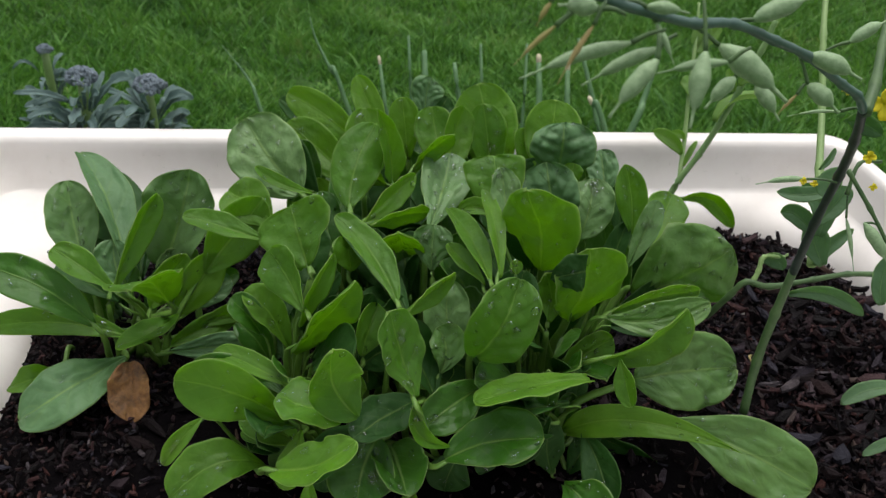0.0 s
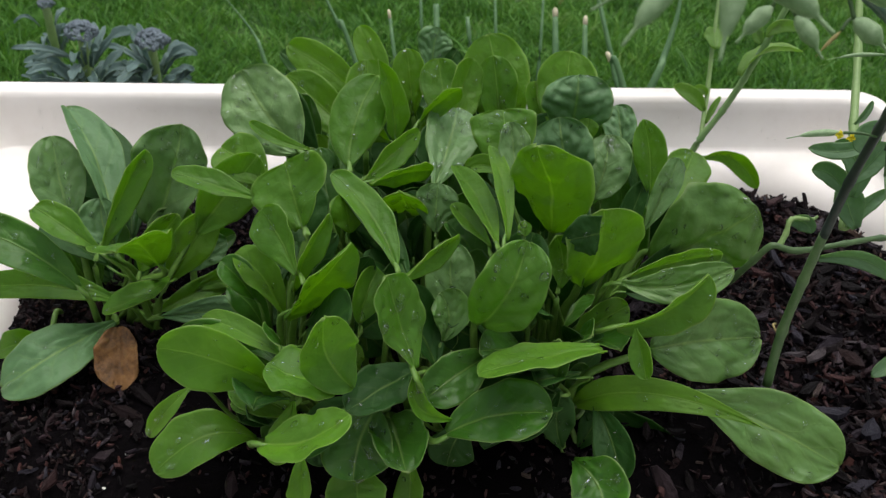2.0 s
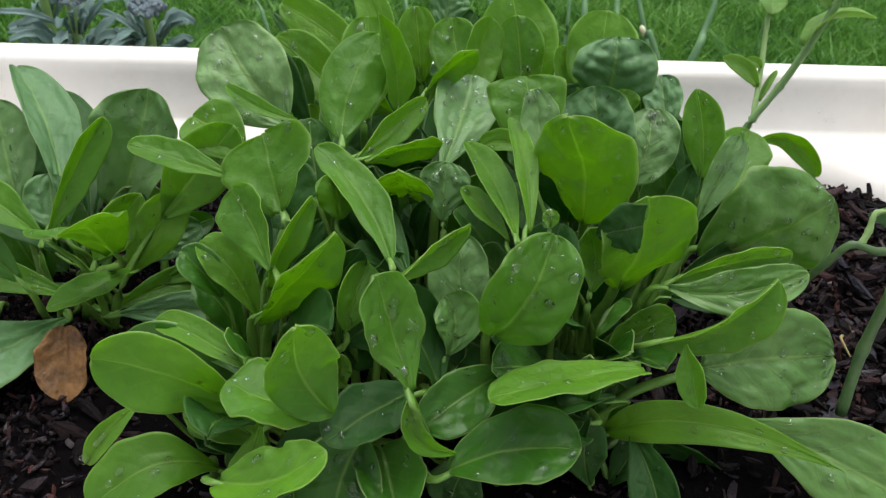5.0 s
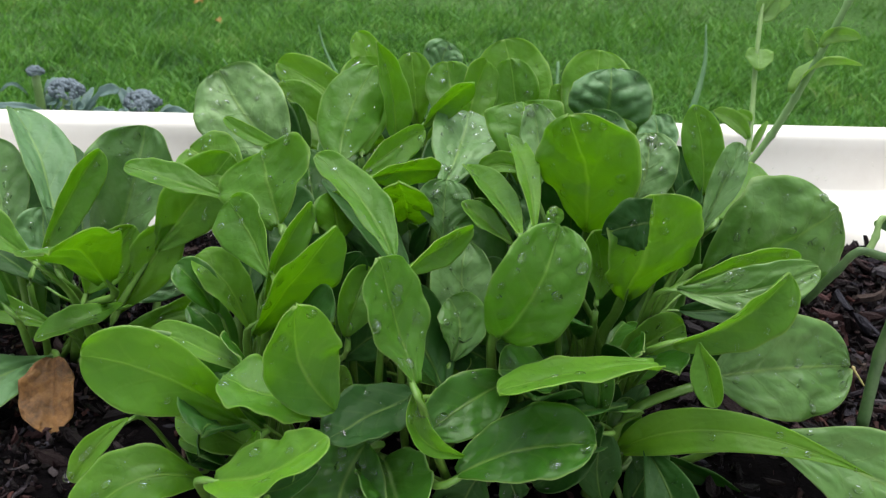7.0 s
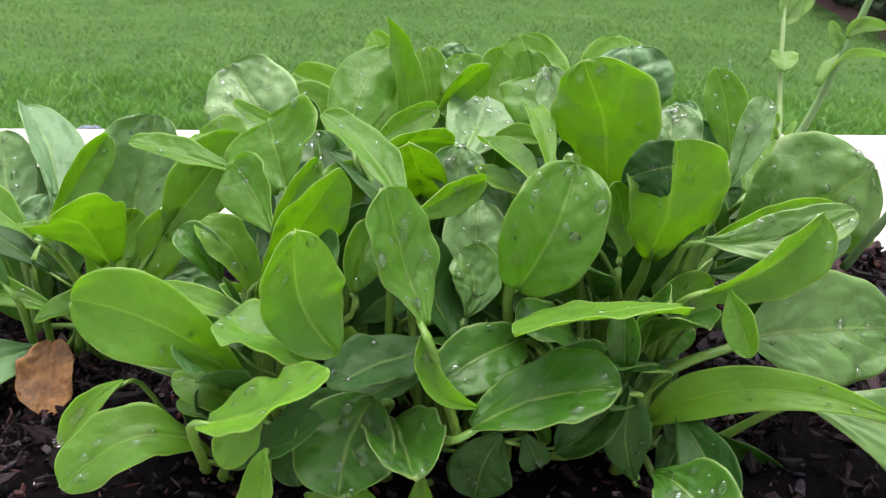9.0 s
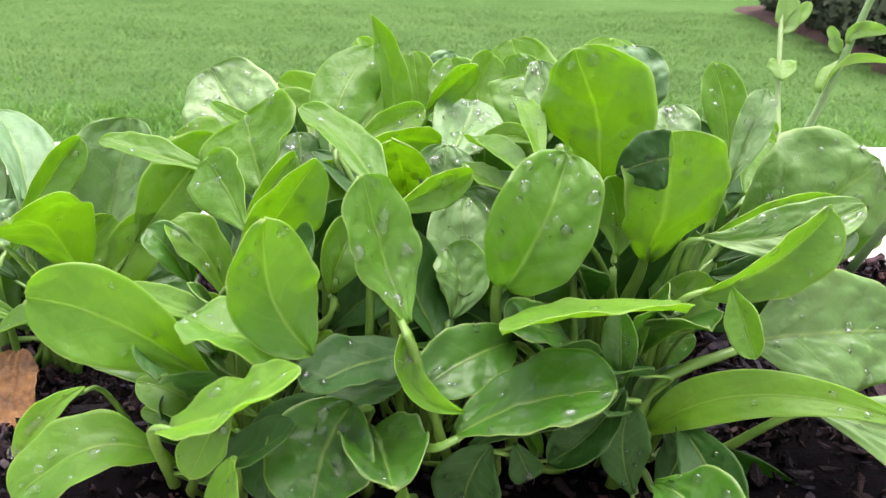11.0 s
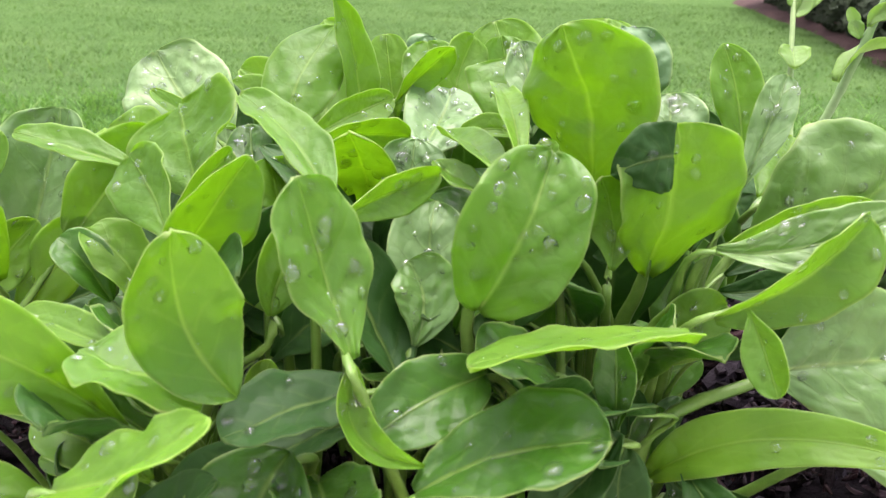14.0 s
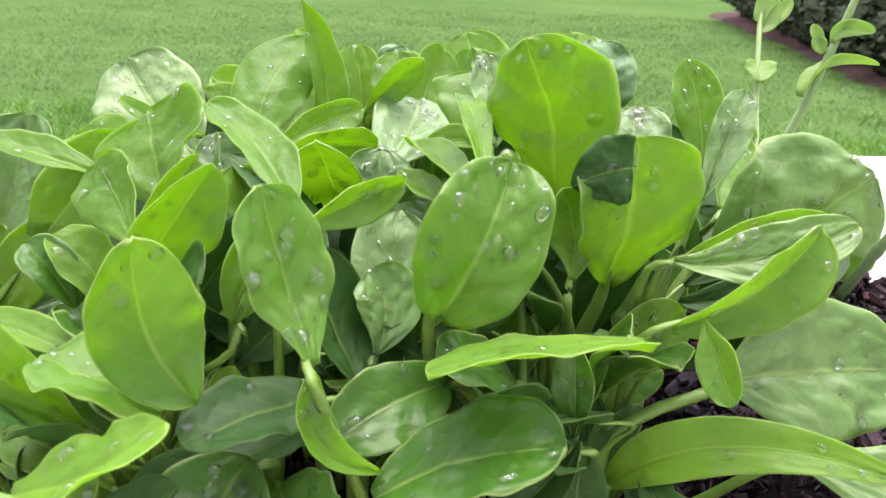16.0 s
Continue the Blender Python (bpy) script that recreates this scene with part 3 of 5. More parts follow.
def leaf(plant, base, mid, tip, width, normal, cup=0.25, kind=0, wet=True, via=None, hung=0, spoon=0, taper=0, neck=0, point=0):
    """One leaf: its blade, the stalk down to the plant's crown, and drops lying on it."""
    b, m, t = Vector(base), Vector(mid), Vector(tip)
    if plant == "M":
        plant = min("RCWBE", key=lambda k: (PLANTS[k].location.xy - (b.xy * 1.25 - t.xy * 0.25)).length)
    root = PLANTS[plant]
    nor0 = Vector(normal)
    seed = b.x * 31 + b.y * 57 + t.z * 91
    lr = random.Random(int(seed * 10000))
    nu, nv = (36, 26) if wet and kind in (2, 4, 5, 6) else (28, 18)
    top, low, faces, uvs, cols = blade(base, mid, tip, width, normal, cup, (0.028, 0.032, 0.048, 0.030, 0.085, 0.050, 0.070)[kind], seed, nu, nv, lr.uniform(0.05, 0.13) if wet else 0.04, spoon or lr.uniform(0.56, 0.65), neck or lr.uniform(0.08, 0.15), taper=taper or lr.uniform(0.85, 1.3), point=point)
    ob = link("leaf", local(root, top + low), faces, LEAF[kind], root, uvs=uvs + uvs)
    ctrl = m * 2 - (b + t) * 0.5
    length = (m - b).length + (t - m).length
    d0 = (ctrl - b).normalized()
    nb = (nor0 - d0 * nor0.dot(d0)).normalized()
    if hung == 1:
        STALKS.append((root, ob, m - nor0 * 0.002, (nor0 + Vector((0, -0.5, 0))).normalized(), nb * 0.0, 0.01, 0.0016 + 0.020 * width, lr.random(), via))
    else:
        STALKS.append((root, ob, b, d0, nb, length, 0.0 if hung == 2 else (0.0018 + 0.034 * width) * (1.0 if wet else 0.6), lr.random(), via))
    BUILT.append((plant, b, m, t, width, nor0))
    if wet:
        drops(root, ob, top, cols, nu, nv, nor0, lr, int(lr.uniform(3, 8) * (2.4, 3.6, 6.0, 2.4, 2.6, 6.0, 4.0)[kind] * min(1.6, width / 0.045)), (0.0026, 0.0030, 0.0028, 0.0021, 0.0020, 0.0026, 0.0026)[kind])
    return ob


# -- leaves begin --
leaf('M', (0.050, 0.564, 0.109), (0.066, 0.556, 0.144), (0.077, 0.571, 0.174), 0.049, (0.033, -0.995, 0.097), 0.2, spoon=0.5, taper=0.6, neck=0.2, kind=5)
leaf('M', (0.007, 0.513, 0.110), (-0.004, 0.526, 0.136), (-0.013, 0.526, 0.170), 0.038, (0.662, -0.652, 0.370), 0.18, spoon=0.66, taper=1.2, kind=5)
leaf('M', (0.042, 0.596, 0.082), (0.029, 0.607, 0.111), (0.030, 0.624, 0.137), 0.038, (0.026, -0.885, 0.466), 0.32, kind=2, spoon=0.58, taper=0.8)
leaf('M', (0.025, 0.564, 0.093), (0.028, 0.572, 0.110), (0.021, 0.578, 0.124), 0.031, (0.410, -0.809, 0.421), 0.4, kind=6)
leaf('M', (0.130, 0.540, 0.112), (0.086, 0.525, 0.114), (0.047, 0.512, 0.110), 0.036, (-0.093, 0.219, 0.971), 0.15, hung=2, spoon=0.68, taper=1.0, neck=0.35)
leaf('M', (0.030, 0.506, 0.063), (0.063, 0.508, 0.079), (0.096, 0.502, 0.089), 0.045, (-0.366, -0.320, 0.874), 0.2, kind=1, spoon=0.60, taper=0.8)
leaf('M', (0.054, 0.560, 0.084), (0.033, 0.538, 0.083), (0.014, 0.523, 0.075), 0.034, (0.376, -0.570, 0.730), 0.25, kind=1, spoon=0.5, taper=0.6)
leaf('M', (0.033, 0.510, 0.071), (0.010, 0.506, 0.085), (0.008, 0.511, 0.109), 0.015, (0.552, -0.738, 0.388), 0.6, hung=2)
leaf('M', (0.007, 0.539, 0.087), (-0.015, 0.517, 0.087), (-0.034, 0.495, 0.087), 0.035, (0.157, -0.138, 0.978), 0.25, kind=3, spoon=0.5, taper=0.6)
leaf('M', (-0.008, 0.530, 0.052), (-0.001, 0.506, 0.051), (0.005, 0.482, 0.050), 0.042, (0.061, -0.025, 0.998), 0.50, kind=1, spoon=0.5, taper=0.4, neck=0.15)
leaf('M', (-0.017, 0.521, 0.068), (-0.027, 0.504, 0.051), (-0.029, 0.487, 0.034), 0.050, (-0.073, -0.693, 0.717), 0.25, kind=1, spoon=0.55, taper=0.6)
leaf('M', (-0.061, 0.478, 0.062), (-0.059, 0.462, 0.055), (-0.059, 0.454, 0.041), 0.016, (-0.244, -0.633, 0.734), 0.4)
leaf('M', (-0.028, 0.503, 0.038), (-0.027, 0.492, 0.021), (-0.023, 0.474, 0.011), 0.044, (-0.208, -0.689, 0.694), 0.3)
leaf('M', (0.007, 0.512, 0.032), (0.008, 0.501, 0.015), (0.008, 0.485, 0.007), 0.021, (-0.259, -0.655, 0.710), 0.3)
leaf('M', (-0.030, 0.530, 0.066), (-0.050, 0.523, 0.048), (-0.052, 0.505, 0.027), 0.034, (-0.382, -0.660, 0.647), 0.25, kind=3)
leaf('M', (-0.083, 0.471, 0.080), (-0.055, 0.461, 0.093), (-0.030, 0.467, 0.110), 0.036, (-0.3, -0.1, 0.95), 0.25, spoon=0.6, taper=0.7, neck=0.35)
leaf('M', (-0.071, 0.514, 0.076), (-0.075, 0.498, 0.061), (-0.080, 0.483, 0.049), 0.022, (-0.035, -0.647, 0.762), 0.3)
leaf('M', (-0.031, 0.504, 0.098), (-0.048, 0.506, 0.122), (-0.047, 0.496, 0.158), 0.04, (0.595, -0.803, 0.043), 0.2, hung=2, spoon=0.55, taper=0.65)
leaf('M', (-0.043, 0.503, 0.094), (-0.064, 0.503, 0.106), (-0.086, 0.508, 0.111), 0.043, (0.356, -0.121, 0.927), 0.17, hung=2, spoon=0.6, taper=0.9)
leaf('M', (-0.082, 0.531, 0.069), (-0.119, 0.519, 0.102), (-0.156, 0.513, 0.115), 0.042, (0.355, -0.908, 0.225), 0.2, spoon=0.63, taper=1.2)
leaf('M', (-0.078, 0.533, 0.097), (-0.111, 0.555, 0.098), (-0.144, 0.575, 0.094), 0.020, (-0.132, -0.122, 0.984), 0.35)
leaf('M', (-0.099, 0.523, 0.033), (-0.129, 0.506, 0.048), (-0.160, 0.488, 0.031), 0.039, (0.152, -0.309, 0.939), 0.15, spoon=0.62, taper=1.25)
leaf('M', (-0.146, 0.539, 0.061), (-0.158, 0.524, 0.053), (-0.171, 0.516, 0.035), 0.014, (-0.030, -0.725, 0.688), 0.4)
leaf('M', (-0.092, 0.610, 0.074), (-0.109, 0.614, 0.105), (-0.128, 0.620, 0.120), 0.031, (0.646, -0.462, 0.608), 0.35)
leaf('M', (-0.085, 0.576, 0.096), (-0.060, 0.563, 0.138), (-0.039, 0.566, 0.168), 0.034, (0.392, -0.839, -0.376), 0.5)
leaf('M', (-0.082, 0.593, 0.108), (-0.072, 0.596, 0.139), (-0.059, 0.616, 0.159), 0.021, (0.695, -0.719, 0.017), 0.5)
leaf('M', (0.125, 0.621, 0.107), (0.131, 0.611, 0.147), (0.130, 0.611, 0.178), 0.066, (0.417, -0.896, -0.154), 0.15, via=(0.115, 0.631, 0.069), spoon=0.6, taper=0.85)
leaf('M', (0.100, 0.636, 0.143), (0.094, 0.629, 0.181), (0.081, 0.627, 0.215), 0.063, (-0.461, -0.858, -0.228), -0.15, spoon=0.56, taper=0.7)
# Dark blade added for the tall leaf's folded, shaded lower right lobe.
leaf('M', (0.127, 0.596, 0.167), (0.116, 0.595, 0.165), (0.102, 0.598, 0.158), 0.029, (-0.05, -0.97, 0.2), 0.0, kind=3, hung=2, spoon=0.3, neck=0.92, point=0.35)
leaf('M', (0.185, 0.675, 0.103), (0.221, 0.661, 0.129), (0.257, 0.666, 0.155), 0.084, (-0.100, -0.994, -0.034), -0.20, spoon=0.6, taper=0.9, kind=6)
leaf('M', (0.154, 0.607, 0.125), (0.187, 0.617, 0.135), (0.222, 0.620, 0.141), 0.022, (0.184, -0.983, 0.029), 0.4)
leaf('M', (0.148, 0.597, 0.128), (0.183, 0.589, 0.133), (0.221, 0.591, 0.149), 0.027, (-0.1, -0.78, 0.62), 0.3, kind=6)
leaf('M', (0.144, 0.571, 0.107), (0.176, 0.569, 0.126), (0.203, 0.580, 0.149), 0.032, (0.224, -0.969, -0.104), 0.5)
leaf('M', (0.155, 0.563, 0.114), (0.159, 0.552, 0.102), (0.163, 0.541, 0.088), 0.018, (-0.593, -0.686, 0.422), 0.4, hung=2)
leaf('M', (0.176, 0.590, 0.077), (0.217, 0.600, 0.079), (0.262, 0.611, 0.077), 0.063, (0.2, -0.82, 0.53), 0.15, via=(0.127, 0.580, 0.053), kind=6, taper=0.9, neck=0.2, spoon=0.5)
leaf('M', (0.124, 0.58, 0.028), (0.175, 0.555, 0.064), (0.252, 0.532, 0.056), 0.026, (-0.25, -0.75, 0.6), 0.3, hung=2, taper=0.8, spoon=0.3, point=0.9)
leaf('M', (0.206, 0.576, 0.048), (0.261, 0.559, 0.037), (0.313, 0.539, 0.019), 0.057, (-0.2, -0.72, 0.66), 0.15, kind=6)
leaf('M', (-0.105, 0.777, 0.125), (-0.136, 0.799, 0.150), (-0.161, 0.823, 0.177), 0.068, (-0.077, -0.786, 0.614), 0.15, kind=2, spoon=0.55, taper=0.7)
leaf('M', (-0.090, 0.742, 0.145), (-0.118, 0.745, 0.151), (-0.140, 0.750, 0.163), 0.013, (0.183, -0.607, 0.773), 0.4)
leaf('M', (-0.056, 0.915, 0.105), (-0.090, 0.937, 0.130), (-0.143, 0.964, 0.149), 0.039, (-0.276, -0.841, 0.465), 0.3, spoon=0.68, taper=1.1)
leaf('M', (-0.063, 0.840, 0.107), (-0.092, 0.862, 0.126), (-0.132, 0.886, 0.148), 0.045, (-0.161, -0.789, 0.593), 0.3, spoon=0.68, taper=1.1)
leaf('M', (-0.055, 0.710, 0.149), (-0.053, 0.741, 0.173), (-0.038, 0.773, 0.200), 0.044, (0.1, -0.85, 0.5), -0.20, spoon=0.58, taper=0.9)
leaf('M', (-0.033, 0.862, 0.134), (-0.047, 0.885, 0.162), (-0.066, 0.908, 0.193), 0.028, (-0.093, -0.816, 0.571), 0.3, spoon=0.68, taper=1.1)
leaf('M', (-0.046, 0.774, 0.133), (-0.047, 0.797, 0.162), (-0.051, 0.820, 0.195), 0.044, (0.068, -0.792, 0.607), 0.3, spoon=0.68, taper=1.1)
leaf('M', (-0.021, 0.755, 0.152), (-0.025, 0.760, 0.185), (-0.036, 0.754, 0.221), 0.027, (0.707, -0.690, 0.153), 0.30, spoon=0.4, taper=0.7, neck=0.3, point=0.5)
leaf('M', (-0.010, 0.850, 0.132), (-0.014, 0.859, 0.158), (-0.019, 0.872, 0.187), 0.031, (0.018, -0.907, 0.422), 0.3, spoon=0.68, taper=1.1)
leaf('M', (0.005, 0.940, 0.144), (0.005, 0.949, 0.163), (0.010, 0.956, 0.178), 0.036, (0.042, -0.909, 0.414), 0.2, kind=4)
leaf('M', (0.025, 0.818, 0.133), (0.017, 0.838, 0.157), (0.010, 0.860, 0.184), 0.039, (-0.086, -0.783, 0.616), 0.3, spoon=0.68, taper=1.1)
leaf('M', (0.028, 0.805, 0.131), (0.030, 0.828, 0.158), (0.042, 0.851, 0.189), 0.037, (0.555, -0.741, 0.378), 0.4, spoon=0.68, taper=1.1)
leaf('M', (-0.004, 0.780, 0.154), (0.012, 0.788, 0.172), (0.031, 0.785, 0.188), 0.023, (0.294, -0.942, -0.164), 0.5)
leaf('M', (0.080, 0.841, 0.113), (0.070, 0.869, 0.150), (0.055, 0.898, 0.196), 0.063, (-0.142, -0.843, 0.519), 0.2, spoon=0.68, taper=1.1)
leaf('M', (0.070, 0.835, 0.123), (0.066, 0.847, 0.154), (0.059, 0.862, 0.189), 0.039, (0.082, -0.899, 0.431), 0.3, spoon=0.68, taper=1.1)
leaf('M', (0.124, 0.797, 0.134), (0.123, 0.821, 0.165), (0.126, 0.847, 0.203), 0.053, (-0.129, -0.800, 0.586), 0.2, spoon=0.68, taper=1.1)
leaf('M', (0.110, 0.819, 0.137), (0.101, 0.825, 0.157), (0.097, 0.835, 0.178), 0.028, (0.368, -0.807, 0.462), 0.3, spoon=0.68, taper=1.1)
leaf('M', (0.1275, 0.792, 0.150), (0.128, 0.786, 0.181), (0.128, 0.795, 0.202), 0.059, (-0.1, -0.92, 0.38), 0.12, kind=4, spoon=0.52, taper=0.6)
leaf('M', (0.124, 0.728, 0.126), (0.115, 0.733, 0.160), (0.109, 0.742, 0.186), 0.053, (-0.176, -0.900, 0.40), 0.15, kind=4, spoon=0.55, taper=0.6)
leaf('M', (0.139, 0.768, 0.151), (0.138, 0.773, 0.162), (0.139, 0.777, 0.171), 0.019, (-0.175, -0.894, 0.412), 0.3)
leaf('M', (0.179, 0.811, 0.125), (0.177, 0.830, 0.141), (0.175, 0.847, 0.155), 0.031, (-0.292, -0.635, 0.715), 0.2, kind=4, spoon=0.55, taper=0.7)
leaf('M', (0.141, 0.718, 0.128), (0.149, 0.728, 0.151), (0.151, 0.747, 0.171), 0.041, (-0.2, -0.80, 0.56), 0.15, spoon=0.55, taper=0.7, kind=2)
leaf('M', (0.179, 0.688, 0.150), (0.176, 0.701, 0.178), (0.169, 0.712, 0.202), 0.027, (-0.144, -0.909, 0.392), 0.25, spoon=0.52, point=0.25)
leaf('M', (0.169, 0.646, 0.143), (0.180, 0.656, 0.168), (0.190, 0.669, 0.192), 0.021, (0.001, -0.910, 0.415), 0.30, kind=2, spoon=0.66)
leaf('M', (0.203, 0.731, 0.118), (0.221, 0.758, 0.130), (0.235, 0.786, 0.142), 0.04, (0.105, -0.443, 0.890), 0.2, spoon=0.55)
leaf('M', (0.280, 0.903, 0.078), (0.311, 0.904, 0.080), (0.336, 0.889, 0.056), 0.022, (-0.239, -0.970, 0.031), 0.5)
leaf('M', (0.013, 0.705, 0.136), (0.024, 0.766, 0.148), (0.029, 0.805, 0.161), 0.050, (0.209, -0.271, 0.940), 0.2, kind=2, spoon=0.62, taper=1.3, neck=0.1)
leaf('M', (0.068, 0.715, 0.140), (0.067, 0.728, 0.168), (0.064, 0.748, 0.187), 0.054, (-0.1, -0.85, 0.5), 0.12, spoon=0.80, taper=1.1, neck=0.2)
leaf('M', (0.072, 0.662, 0.161), (0.071, 0.682, 0.181), (0.066, 0.692, 0.202), 0.026, (0.212, -0.772, 0.599), 0.3, kind=2)
leaf('M', (0.065, 0.595, 0.160), (0.062, 0.636, 0.175), (0.054, 0.694, 0.182), 0.015, (0.130, -0.203, 0.970), 0.4)
leaf('M', (0.058, 0.593, 0.156), (0.047, 0.649, 0.156), (0.028, 0.714, 0.155), 0.022, (0.055, 0.015, 0.998), 0.4)
leaf('M', (0.068, 0.702, 0.151), (0.054, 0.714, 0.154), (0.037, 0.721, 0.146), 0.017, (-0.490, -0.624, 0.609), 0.4)
leaf('M', (0.055, 0.610, 0.144), (0.041, 0.642, 0.142), (0.027, 0.661, 0.148), 0.016, (-0.153, -0.161, 0.975), 0.4)
leaf('M', (-0.081, 0.630, 0.138), (-0.090, 0.652, 0.153), (-0.098, 0.673, 0.168), 0.068, (-0.438, -0.617, 0.653), 0.25, spoon=0.72, taper=1.0, neck=0.2)
leaf('M', (-0.120, 0.672, 0.136), (-0.154, 0.675, 0.144), (-0.186, 0.678, 0.151), 0.024, (0.173, -0.340, 0.924), 0.4)
leaf('M', (-0.179, 0.705, 0.081), (-0.155, 0.713, 0.113), (-0.129, 0.722, 0.147), 0.044, (0.119, -0.979, 0.166), 0.2, via=(-0.206, 0.685, 0.036))
leaf('M', (-0.205, 0.693, 0.038), (-0.185, 0.702, 0.069), (-0.167, 0.710, 0.099), 0.034, (0.162, -0.970, 0.179), 0.1, hung=2)
leaf('M', (-0.122, 0.712, 0.126), (-0.143, 0.728, 0.138), (-0.163, 0.741, 0.143), 0.044, (-0.047, -0.536, 0.843), 0.2)
leaf('M', (-0.078, 0.586, 0.127), (-0.094, 0.611, 0.140), (-0.109, 0.628, 0.153), 0.034, (-0.482, -0.689, 0.541), 0.30, spoon=0.66)
leaf('M', (-0.009, 0.568, 0.150), (-0.029, 0.608, 0.164), (-0.060, 0.637, 0.180), 0.027, (0.161, -0.295, 0.942), 0.5)
leaf('M', (-0.035, 0.678, 0.150), (-0.013, 0.696, 0.152), (0.011, 0.711, 0.149), 0.025, (0.533, -0.760, -0.372), 0.3)
leaf('M', (-0.009, 0.699, 0.117), (-0.009, 0.674, 0.140), (-0.013, 0.648, 0.162), 0.039, (-0.062, -0.661, -0.748), 0.30, spoon=0.58, taper=0.6, neck=0.3)
leaf('M', (-0.041, 0.684, 0.149), (-0.023, 0.715, 0.157), (-0.001, 0.751, 0.163), 0.022, (0.771, -0.526, 0.359), 0.4)
leaf('M', (-0.004, 0.556, 0.147), (0.012, 0.580, 0.151), (0.032, 0.604, 0.155), 0.019, (0.795, -0.604, 0.054), 0.5)
leaf('M', (-0.069, 0.703, 0.107), (-0.076, 0.723, 0.127), (-0.082, 0.743, 0.146), 0.031, (0.053, -0.689, 0.723), 0.2, kind=1)
leaf('M', (0.076, 0.596, 0.162), (0.076, 0.598, 0.166), (0.076, 0.601, 0.171), 0.010, (-0.107, -0.899, 0.426), 0.3)
leaf('M', (0.107, 0.607, 0.114), (0.107, 0.616, 0.133), (0.100, 0.614, 0.153), 0.028, (0.226, -0.951, 0.211), 0.3)
leaf('M', (0.120, 0.599, 0.072), (0.140, 0.606, 0.088), (0.160, 0.611, 0.098), 0.030, (0.092, -0.949, 0.301), 0.3)
leaf('M', (0.108, 0.614, 0.043), (0.084, 0.609, 0.060), (0.061, 0.610, 0.066), 0.020, (0.346, -0.741, 0.576), 0.25, kind=3)
leaf('M', (0.108, 0.554, 0.064), (0.094, 0.547, 0.046), (0.073, 0.541, 0.031), 0.026, (-0.361, -0.672, 0.647), 0.25, kind=3)
leaf('M', (-0.041, 0.597, 0.093), (-0.051, 0.603, 0.105), (-0.060, 0.609, 0.120), 0.032, (0.391, -0.695, 0.604), 0.3)
leaf('M', (-0.033, 0.568, 0.102), (-0.030, 0.576, 0.118), (-0.023, 0.593, 0.131), 0.026, (0.456, -0.747, 0.484), 0.3)
leaf('M', (-0.041, 0.598, 0.118), (-0.041, 0.601, 0.125), (-0.040, 0.604, 0.132), 0.017, (0.106, -0.905, 0.411), 0.3)
leaf('M', (0.016, 0.665, 0.119), (0.015, 0.673, 0.137), (0.016, 0.680, 0.154), 0.034, (0.005, -0.908, 0.420), 0.2, kind=2)
leaf('M', (-0.049, 0.663, 0.116), (-0.052, 0.669, 0.130), (-0.056, 0.675, 0.143), 0.032, (0.428, -0.773, 0.469), 0.3)
leaf('M', (-0.028, 0.800, 0.127), (-0.046, 0.804, 0.136), (-0.061, 0.806, 0.139), 0.025, (-0.023, -0.933, 0.359), 0.2)
leaf('M', (0.131, 0.577, 0.035), (0.149, 0.572, 0.017), (0.167, 0.555, -0.002), 0.022, (-0.381, -0.908, 0.174), 0.3, kind=3)
leaf('M', (0.138, 0.594, 0.022), (0.177, 0.591, 0.007), (0.209, 0.577, -0.005), 0.019, (-0.254, -0.966, -0.049), 0.3, kind=3)
leaf('M', (0.117, 0.511, 0.040), (0.130, 0.488, 0.042), (0.134, 0.471, 0.033), 0.040, (-0.402, -0.312, 0.861), 0.3, kind=1, hung=2)
leaf('M', (0.138, 0.569, 0.040), (0.148, 0.540, 0.031), (0.154, 0.518, 0.015), 0.030, (-0.441, -0.507, 0.740), 0.3, kind=3)
leaf('M', (-0.000, 0.603, 0.077), (0.011, 0.600, 0.068), (0.016, 0.597, 0.057), 0.017, (0.126, -0.919, 0.374), 0.3, kind=3)
leaf('M', (-0.032, 0.566, 0.062), (-0.037, 0.568, 0.069), (-0.035, 0.572, 0.081), 0.016, (0.238, -0.913, 0.331), 0.3)
leaf('M', (-0.071, 0.526, 0.050), (-0.094, 0.529, 0.063), (-0.118, 0.531, 0.069), 0.026, (0.253, -0.614, 0.748), 0.2)
leaf('M', (-0.081, 0.538, 0.056), (-0.100, 0.535, 0.051), (-0.118, 0.535, 0.052), 0.013, (-0.025, -0.678, 0.734), 0.3)
leaf('M', (0.117, 0.556, 0.007), (0.111, 0.563, 0.028), (0.114, 0.571, 0.049), 0.027, (0.035, -0.943, 0.332), 0.25, kind=3)
leaf('M', (0.131, 0.565, -0.001), (0.140, 0.571, 0.016), (0.153, 0.587, 0.030), 0.021, (-0.334, -0.638, 0.694), 0.25, kind=3)
leaf('M', (0.127, 0.583, 0.022), (0.127, 0.589, 0.038), (0.131, 0.595, 0.056), 0.021, (0.073, -0.941, 0.329), 0.25, kind=1)
leaf('M', (0.046, 0.542, 0.038), (0.037, 0.537, 0.025), (0.033, 0.531, 0.008), 0.034, (-0.078, -0.923, 0.376), 0.2, kind=3)
leaf('M', (0.057, 0.543, 0.039), (0.062, 0.540, 0.029), (0.065, 0.538, 0.023), 0.017, (0.037, -0.943, 0.331), 0.25, kind=3)
leaf('L', (-0.228, 0.754, 0.054), (-0.209, 0.758, 0.110), (-0.202, 0.765, 0.149), 0.066, (0.0, -0.76, 0.65), 0.3, spoon=0.58, taper=0.55, neck=0.3, kind=2)
